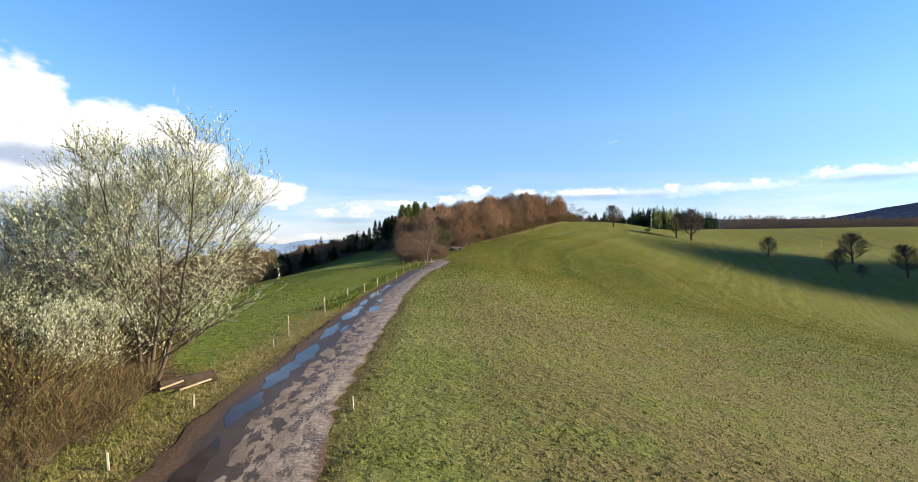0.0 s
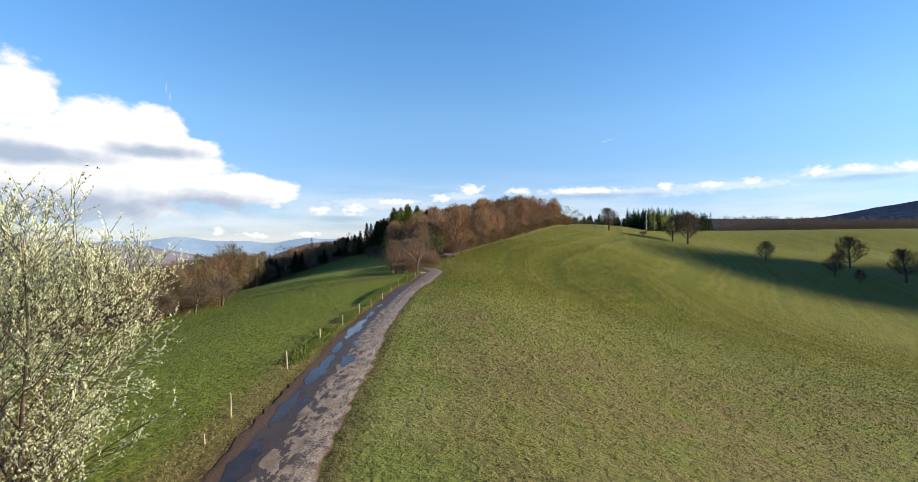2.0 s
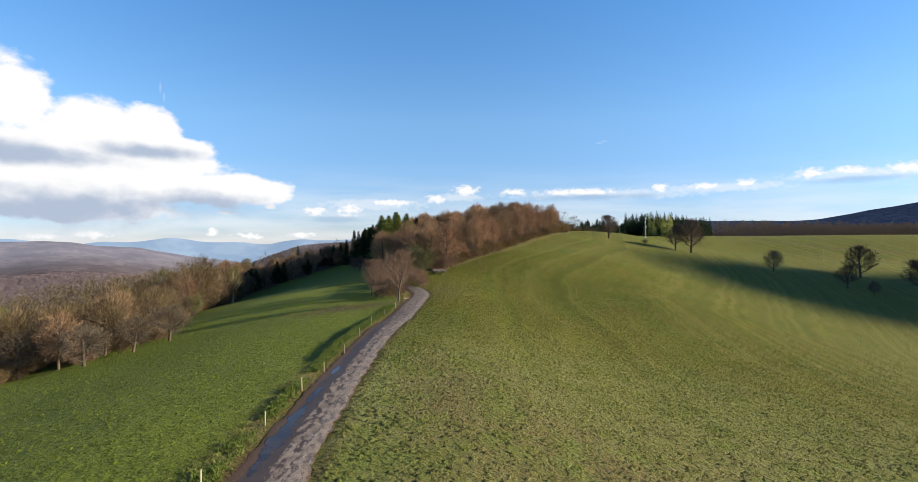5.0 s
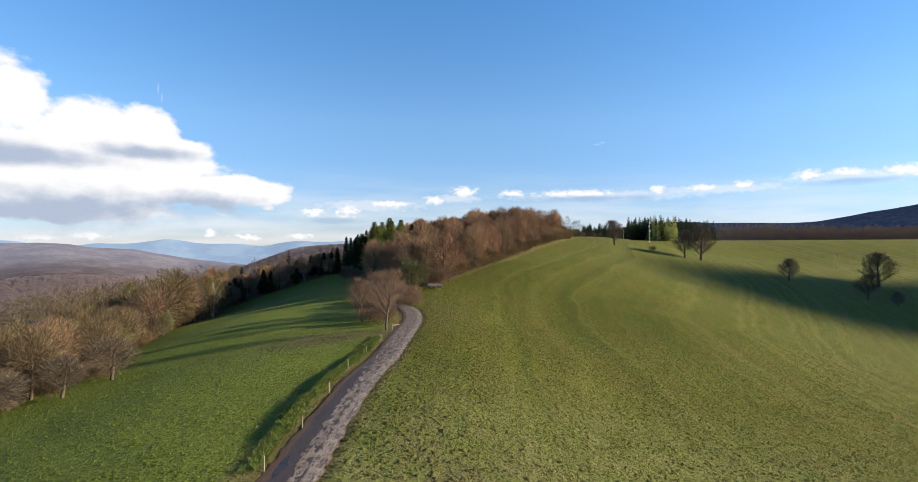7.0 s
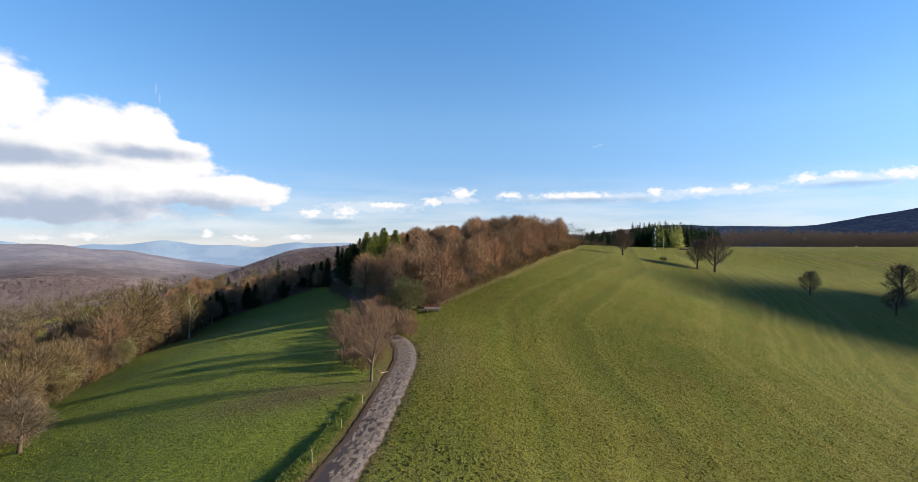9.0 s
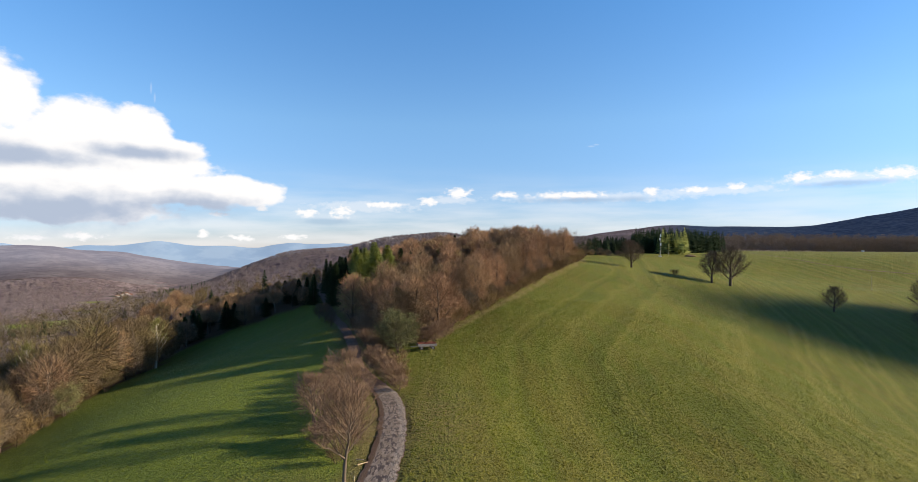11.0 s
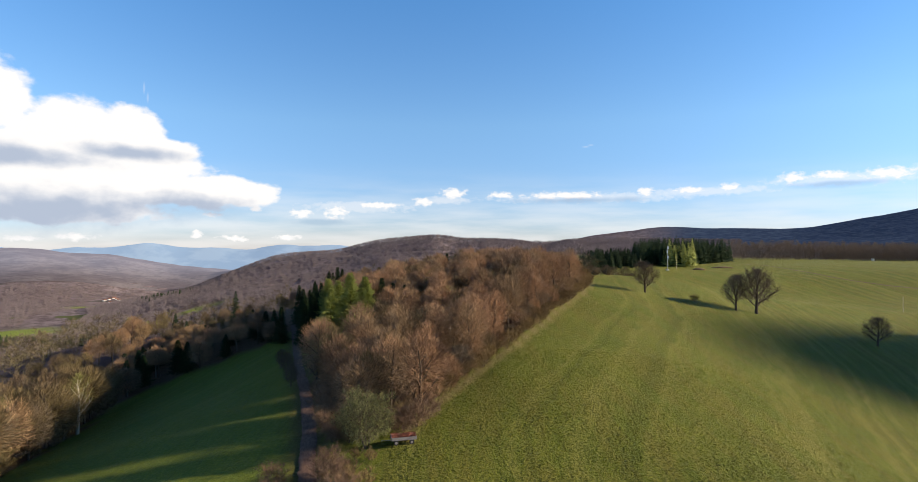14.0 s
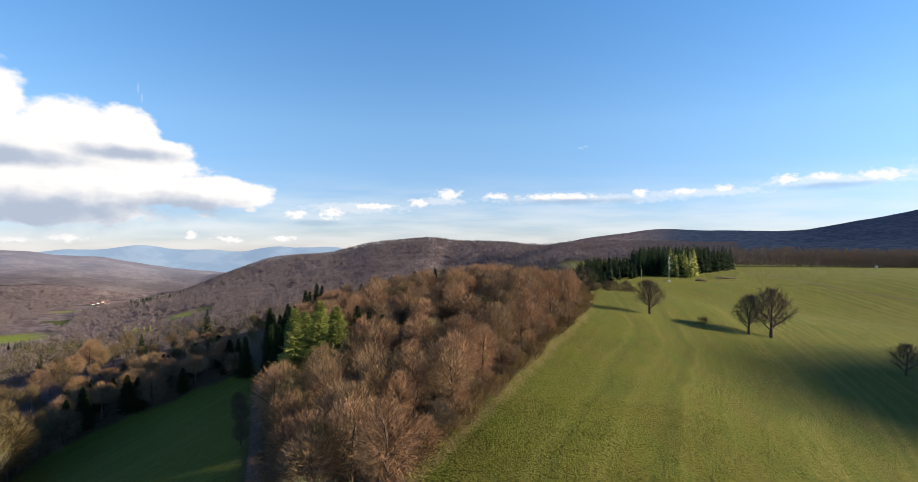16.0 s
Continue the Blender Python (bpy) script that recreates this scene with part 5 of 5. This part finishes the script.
tall_post = fence_post(1.15, 0.052, "pale weathered wooden fence post beside the lane")
short_post = fence_post(0.45, 0.045, "short pale wooden marker peg in the verge")
first = True
r = random.Random(3)
for x, y in ((-10.0, 32.2), (-10.0, 41.0), (-10.2, 50.4), (-10.5, 61), (-10.4, 70.2), (-10.1, 77.3), (-9.8, 86.4), (-9.7, 97), (-9.5, 107), (-8.5, 116), (-7.5, 124.5), (-6.7, 134.6)):
    m = Matrix.LocRotScale((x, y, ground_at(x, y)), Euler((r.uniform(-0.06, 0.06), r.uniform(-0.06, 0.06), r.uniform(0, 6))), (1, 1, r.uniform(0.92, 1.06)))
    if first:
        tall_post.matrix_basis, first = m, False
    else:
        copy_thing(tall_post, m)
first = True
for x, y in ((-8.3, 13.0), (-8.55, 17.7), (-3.55, 18.4), (-9.8, 29.0)):
    m = Matrix.LocRotScale((x, y, ground_at(x, y)), Euler((r.uniform(-0.08, 0.08), r.uniform(-0.08, 0.08), r.uniform(0, 6))), (1, 1, 1))
    if first:
        short_post.matrix_basis, first = m, False
    else:
        copy_thing(short_post, m)


def build_log():
    """Old trunk dumped in the verge, with a bleached plank on it."""
    bm = rod(0.24, 1.9, 12, 0.9)
    for v in bm.verts:
        v.co.x += 0.03 * math.sin(v.co.y * 20 + v.co.z * 3)
        v.co.y += 0.02 * math.sin(v.co.x * 17 + v.co.z * 5)
    ob = part("log", bm, M_LOG)
    ob.matrix_basis = look((-10.0, 20.2, ground_at(-10.0, 20.2) + 0.2), (-8.6, 21.6, ground_at(-8.6, 21.6) + 0.35))
    tagged(ob, "dark rotting log lying in the verge under the sallow", "log")
    for (x, y, dz, tx, ty, size) in ((-10.1, 19.3, 0.30, -9.35, 20.05, 0.8), (-9.35, 19.5, 0.26, -8.6, 20.3, 1.1)):
        bm = bevel_box(0.11, 0.05, size, 0.01)
        ob = part("plank", bm, M_PLANK)
        ob.matrix_basis = look((x, y, ground_at(x, y) + dz), (tx, ty, ground_at(tx, ty) + dz + 0.22))
        tagged(ob, "bleached split plank leaning on the log", "plank", "planks by the log")


build_log()


def build_cut_branches():
    """Pale cut branches thrown down under the maple."""
    for x, y, turn, size in ((-6.6, 140.5, 30, 1.3), (-7.1, 141.8, -20, 1.0)):
        bm = rod(0.075, size, 9, 0.7)
        for v in bm.verts:
            v.co.x += 0.05 * math.sin(v.co.z * 2.1)
        ob = part("cut_branch", bm, M_PLANK)
        ob.matrix_basis = pose(x, y, ground_at(x, y) + 0.16, 0, 82, turn)
        tagged(ob, "pale cut branch lying under the roadside maple", "branch", "cut branches")


build_cut_branches()


def build_cart():
    """Farm trailer with low steel sides, loaded with brushwood, parked at the wood's edge."""
    x, y = -0.6, 199.6
    root = new("farm_trailer")
    bed = part("bed", bevel_box(4.2, 1.9, 0.14, 0.02), M_CART, root)
    bed.location = (0, 0, 0.85)
    for name, loc, size in (("side_board", (0, -0.95, 1.12), (4.2, 0.05, 0.42)), ("side_board", (0, 0.95, 1.12), (4.2, 0.05, 0.42)), ("tail_board", (2.1, 0, 1.12), (0.05, 1.86, 0.42)), ("head_board", (-2.1, 0, 1.2), (0.05, 1.86, 0.6))):
        part(name, bevel_box(*size, 0.012), M_CART, root).location = loc
    for sx in (-1.3, 1.3):
        axle = part("axle", rod(0.06, 1.7, 8), M_STEEL, root)
        axle.matrix_basis = pose(sx, 0, 0.42, 90, 0, 0)
        for sy in (-0.8, 0.8):
            bm = bmesh.new()
            bmesh.ops.create_cone(bm, cap_ends=True, segments=20, radius1=0.42, radius2=0.42, depth=0.24)
            bmesh.ops.bevel(bm, geom=bm.edges[:], offset=0.05, segments=2, affect="EDGES")
            wheel = part("wheel", bm, M_TYRE, root, "black rubber tyre")
            wheel.matrix_basis = pose(sx, sy, 0.42, 90, 0, 0)
            part("rim", rod(0.22, 0.26, 14), M_CART, wheel)
    part("drawbar", bevel_box(1.6, 0.1, 0.1, 0.01), M_STEEL, root).location = (-2.9, 0, 0.7)
    m = pose(x, y, ground_at(x, y), 0, 0, 12)
    root.matrix_basis = m
    tagged(root, "grey steel farm trailer with low sides parked by the wood", "trailer")
    g = Plant(55)
    for i in range(420):
        p = Vector((g.r.uniform(-1.9, 1.9), g.r.uniform(-0.8, 0.8), g.r.uniform(0.95, 1.55)))
        d = Vector((g.r.uniform(-1, 1), g.r.uniform(-0.5, 0.5), g.r.uniform(-0.1, 0.2))).normalized()
        g.twig(p - d * 0.4, d, 0.9, 0.045)
    load = mesh_object("brushwood", g.tv, g.tf, M_RUST)
    load.matrix_basis = m
    tagged(load, "reddish-brown brushwood heaped on the trailer", "brushwood")


build_cart()


def build_mast():
    x, y = 183.0, 519.0
    root = new("radio_mast")
    part("pole", rod(0.22, 19.0, 10, 0.6), M_STEEL, root).location = (0, 0, 9.3)
    for z, dx in ((10.0, 0.35), (14.2, -0.3), (17.2, 0.3)):
        part("antenna_box", bevel_box(0.9, 0.5, 1.9, 0.05), M_WHITE, root, "white antenna housing").location = (dx, -0.4, z)
    part("foot", bevel_box(2.0, 2.0, 0.8, 0.05), M_WHITE, root, "white plinth").location = (0, 0, 0.3)
    root.location = (x, y, ground_at(x, y))
    tagged(root, "slender steel radio mast with white antennas on the hilltop", "mast")
    for x, y, h in ((146.5, 478.0, 14.0), (267.0, 402.5, 9.0), (194.0, 528.0, 11.0)):
        bm = rod(0.14, h, 8, 0.7)
        bmesh.ops.translate(bm, vec=(0, 0, h / 2 - 0.3), verts=bm.verts)
        ob = part("utility_pole", bm, M_STAKE)
        ob.location = (x, y, ground_at(x, y))
        tagged(ob, "weathered wooden utility pole on the meadow", "pole", "utility poles")
    for x, y, sx, sy, sz in ((212, 528, 5, 2.4, 1.6), (240, 545, 9, 3, 1.2)):
        bm = bmesh.new()
        bmesh.ops.create_icosphere(bm, subdivisions=3, radius=1.0)
        for v in bm.verts:
            v.co *= 1 + 0.18 * noise.noise(v.co * 2.1 + Vector((x, y, 0)))
            v.co.x, v.co.y, v.co.z = v.co.x * sx, v.co.y * sy, max(v.co.z, -0.2) * sz
        ob = part("earth_mound", bm, M_EARTH)
        ob.location = (x, y, ground_at(x, y))
        tagged(ob, "low dark heap of bare earth on the hilltop meadow", "mound", "earth heaps")


build_mast()


def build_field_track():
    """Faint worn wheel line across the far meadow."""
    verts, faces = [], []
    line = smooth_line([(289, 600), (289, 560), (291, 535), (298, 509), (312, 490), (332, 473), (372, 452)], 4.0)
    for i, p in enumerate(line):
        q = (line[min(i + 1, len(line) - 1)] - line[max(i - 1, 0)]).normalized()
        for s in (-0.9, 0.9):
            x, y = p.x + q.y * s, p.y - q.x * s
            verts.append((x, y, ground_at(x, y) + 0.12))
        if i:
            faces.append((2 * i - 2, 2 * i - 1, 2 * i + 1, 2 * i))
    tagged(mesh_object("trim", verts, faces, M_EARTH, None, True), "faint worn earth track across the far meadow", "track", kind="structure")


build_field_track()
for i in range(11):
    x, y = 143 + 3.6 * i, 486 + 2.6 * i
    copy_thing(tall_post, pose(x, y, ground_at(x, y), 0, 0, 40 * i))


def build_hut():
    root = new("field_hut")
    part("wall", bevel_box(2.2, 2.2, 3.2, 0.04), M_WHITE, root).location = (0, 0, 1.4)
    bm = bevel_box(2.8, 2.8, 0.25, 0.03)
    part("roof", bm, M_LOG, root, "dark felt roof").matrix_basis = pose(0, 0, 3.15, 6, 0, 0)
    x, y = 531, 742
    root.location = (x, y, ground_at(x, y))
    tagged(root, "small white field hut before the far wood", "hut")


build_hut()


def build_village():
    """White farmhouses with red-brown roofs on the valley floor."""
    tile = plain_material("red_brown_roof_tiles", (0.20, 0.085, 0.060), (0.33, 0.15, 0.10), 1.5)
    rnd = random.Random(12)
    for i in range(7):
        x, y = -1100 + rnd.uniform(-45, 45), 2060 + rnd.uniform(-70, 70)
        w, d, h = rnd.uniform(8, 11), rnd.uniform(6, 7.5), rnd.uniform(3, 4)
        root = new("farmhouse")
        part("wall", bevel_box(w, d, h + 3, 0.1), M_WHITE, root).location = (0, 0, h / 2 - 1.5)
        bm = bmesh.new()
        v = [bm.verts.new(p) for p in ((-w / 2 - 0.6, -d / 2 - 0.7, h - 0.4), (w / 2 + 0.6, -d / 2 - 0.7, h - 0.4), (w / 2 + 0.6, d / 2 + 0.7, h - 0.4), (-w / 2 - 0.6, d / 2 + 0.7, h - 0.4), (-w / 2 - 0.6, 0, h + d * 0.42), (w / 2 + 0.6, 0, h + d * 0.42))]
        for f in ((0, 1, 5, 4), (2, 3, 4, 5), (1, 2, 5), (3, 0, 4), (3, 2, 1, 0)):
            bm.faces.new([v[k] for k in f])
        part("roof", bm, tile, root, "red-brown tiled gable roof")
        root.matrix_basis = pose(x, y, ground_at(x, y), 0, 0, rnd.uniform(-40, 40))
        tagged(root, "white farmhouse with a red-brown roof in the valley", "house", "farmhouses in the valley")


build_village()


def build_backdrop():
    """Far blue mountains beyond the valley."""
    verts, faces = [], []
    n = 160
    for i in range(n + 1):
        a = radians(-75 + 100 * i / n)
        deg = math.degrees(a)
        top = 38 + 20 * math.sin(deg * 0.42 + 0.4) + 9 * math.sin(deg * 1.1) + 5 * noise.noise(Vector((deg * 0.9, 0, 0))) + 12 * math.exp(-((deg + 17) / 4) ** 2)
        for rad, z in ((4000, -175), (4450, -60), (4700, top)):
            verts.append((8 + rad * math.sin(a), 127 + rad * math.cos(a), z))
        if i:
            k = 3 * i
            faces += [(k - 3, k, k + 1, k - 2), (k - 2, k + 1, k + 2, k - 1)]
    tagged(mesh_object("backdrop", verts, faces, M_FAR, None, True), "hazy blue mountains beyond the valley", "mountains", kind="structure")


build_backdrop()


def build_grass():
    """Tussocks over the near meadow and dead straw along the verges."""
    g = Plant(61)
    r = g.r

    count = 0
    xs, ys = [], []
    while count < 14000:
        y = 8 + 82 * r.random() ** 1.6
        x = r.uniform(-0.9, 1.0) * (y * 0.85 + 6)
        d = float(road_distance(x, y))
        if abs(d) < 2.3 or d < -5:
            continue
        xs.append(x), ys.append(y)
        count += 1
    zs = height(np.array(xs), np.array(ys))
    for x, y, z in zip(xs, ys, zs):
        for _ in range(2):
            a = r.uniform(0, 6.283)
            d = Vector((math.cos(a) * 0.5, math.sin(a) * 0.5, r.uniform(0.6, 1.4))).normalized()
            g.leaf(Vector((x + r.uniform(-0.15, 0.15), y + r.uniform(-0.15, 0.15), z - 0.02)), d, 0.09 * r.uniform(0.6, 1.5), 0.02)
    tagged(mesh_object("meadow_grass", g.lv, g.lf, M_GRASS), "short tufted green meadow grass", "grass", kind="stuff")
    g = Plant(62)
    r = g.r
    xs, ys = [], []
    for i in range(6000):
        y = 9 + 110 * r.random() ** 1.3
        side = -(2.5 + abs(r.gauss(0, 1.3))) if r.random() < 0.8 else 2.3 + abs(r.gauss(0, 0.5))
        xs.append(float(np.interp(y, ROAD_XY[:, 1], ROAD_XY[:, 0])) + side), ys.append(y)
    zs = height(np.array(xs), np.array(ys))
    for x, y, z in zip(xs, ys, zs):
        for _ in range(4):
            a = r.uniform(0, 6.283)
            d = Vector((math.cos(a) * 0.7, math.sin(a) * 0.7, r.uniform(0.6, 1.4))).normalized()
            g.leaf(Vector((x + r.uniform(-0.15, 0.15), y + r.uniform(-0.15, 0.15), z - 0.02)), d, 0.15 * r.uniform(0.5, 1.5), 0.008)
    tagged(mesh_object("verge_grass", g.lv, g.lf, M_STRAW), "dead straw-coloured grass along the lane's verge", "grass", kind="stuff")



build_grass()


def build_verge_herbs():
    """Rank leafy weeds and tall grass on the low bank along the fence posts."""
    g = Plant(63)
    r = g.r
    xs, ys, tall = [], [], []
    for i in range(2300):
        y = r.uniform(39, 128)
        off = -r.gauss(3.3, 0.36) - 1.3 * float(ease(y, 78, 92)) * r.random()
        if math.sin(y * 0.9) + math.sin(y * 0.37 + 2) + r.uniform(-1.2, 1.2) < -0.3 and y < 85:
            continue
        xs.append(float(np.interp(y, ROAD_XY[:, 1], ROAD_XY[:, 0])) + off), ys.append(y), tall.append(r.uniform(0.22, 0.55))
    zs = height(np.array(xs), np.array(ys))
    for x, y, z, h in zip(xs, ys, zs, tall):
        for _ in range(16):
            a = r.uniform(0, 6.283)
            d = Vector((math.cos(a) * 0.8, math.sin(a) * 0.8, r.uniform(0.2, 1.4))).normalized()
            p = Vector((x + r.uniform(-0.2, 0.2), y + r.uniform(-0.25, 0.25), z - 0.03 + r.random() * h * 0.6))
            g.leaf(p, d, h * r.uniform(0.35, 0.8), 0.035)
    tagged(mesh_object("verge_herbs", g.lv, g.lf, M_HERB), "rank dark green weeds on the bank beside the fence posts", "weeds", kind="stuff")


build_verge_herbs()


def build_clods():
    """Trodden tussocks and clods over the meadow, each a low uneven hummock."""
    g = np.random.default_rng(17)
    n = 200000
    y = 14 + 235 * g.random(n) ** 1.25
    x = -62 + 212 * g.random(n)
    d = road_distance(x, y)
    inside = polygon_inside(x, y, WOOD) | polygon_inside(x, y, LEFT_WOOD)
    keep = (np.abs(d) > 2.5) & ~inside & (np.abs(x) < 0.9 * y + 8) & (x > -70) & ((y < 165) | (x > -3)) & ((d > 0) | (g.random(n) < 0.55)) & (g.random(n) > ease(x, 35, 150))
    x, y, d = x[keep], y[keep], d[keep]
    n = len(x)
    wide = g.uniform(0.12, 0.28, n) * np.where(d > 0, 1.0, 0.75) * (0.48 + 0.66 * ease(y, 24, 68))
    tall = wide * g.uniform(0.34, 0.78, n)
    turn = g.uniform(0, 6.283, n)
    px, py = np.empty((n, 5)), np.empty((n, 5))
    for k in range(4):
        s = wide * g.uniform(0.7, 1.35, n)
        px[:, k], py[:, k] = x + np.cos(turn + k * 1.571) * s, y + np.sin(turn + k * 1.571) * s
    px[:, 4], py[:, 4] = x + wide * g.uniform(-0.35, 0.35, n), y + wide * g.uniform(-0.35, 0.35, n)
    pz = height(px, py)
    pz[:, :4] -= 0.025
    pz[:, 4] += tall
    base = 5 * np.arange(n)[:, None]
    faces = np.concatenate([base + np.array((k, (k + 1) % 4, 4)) for k in range(4)], 1).reshape(-1, 3)
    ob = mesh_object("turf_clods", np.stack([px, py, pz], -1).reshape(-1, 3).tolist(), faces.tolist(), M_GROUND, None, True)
    lay_cover(ob, px.ravel(), py.ravel(), pz.ravel())
    bare = np.empty(5 * n, np.float32)
    ob.data.attributes["thin"].data.foreach_get("value", bare)
    bare *= np.repeat(g.uniform(0.0, 1.9, n), 5).astype(np.float32)
    ob.data.attributes["thin"].data.foreach_set("value", np.clip(bare, 0, 1))
    tagged(ob, "uneven green and brown turf clods over the meadow", "turf", kind="stuff")


build_clods()


def build_far_hills():
    """Wooded hills on the far side of the valley, paled by emitted haze."""
    az, rad = np.meshgrid(np.radians(np.linspace(-66, -19, 150)), np.linspace(2500, 3750, 50), indexing="ij")
    x, y = 8 + rad * np.sin(az), 127 + rad * np.cos(az)
    air_glow = ease(rad, 2500, 3150)
    z = height(x, y) + 0.6 + air_glow * (6 + 4 * wander(x, y, 60))
    idx = np.arange(x.size).reshape(x.shape)
    quads = np.stack([idx[:-1, :-1], idx[:-1, 1:], idx[1:, 1:], idx[1:, :-1]], -1).reshape(-1, 4)
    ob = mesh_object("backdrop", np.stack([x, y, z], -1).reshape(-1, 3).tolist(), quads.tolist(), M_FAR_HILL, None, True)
    a = ob.data.attributes.new("air_glow", "FLOAT", "POINT")
    a.data.foreach_set("value", air_glow.astype(np.float32).ravel())
    tagged(ob, "hazy wooded hills on the far side of the valley", "hills", kind="structure")


build_far_hills()
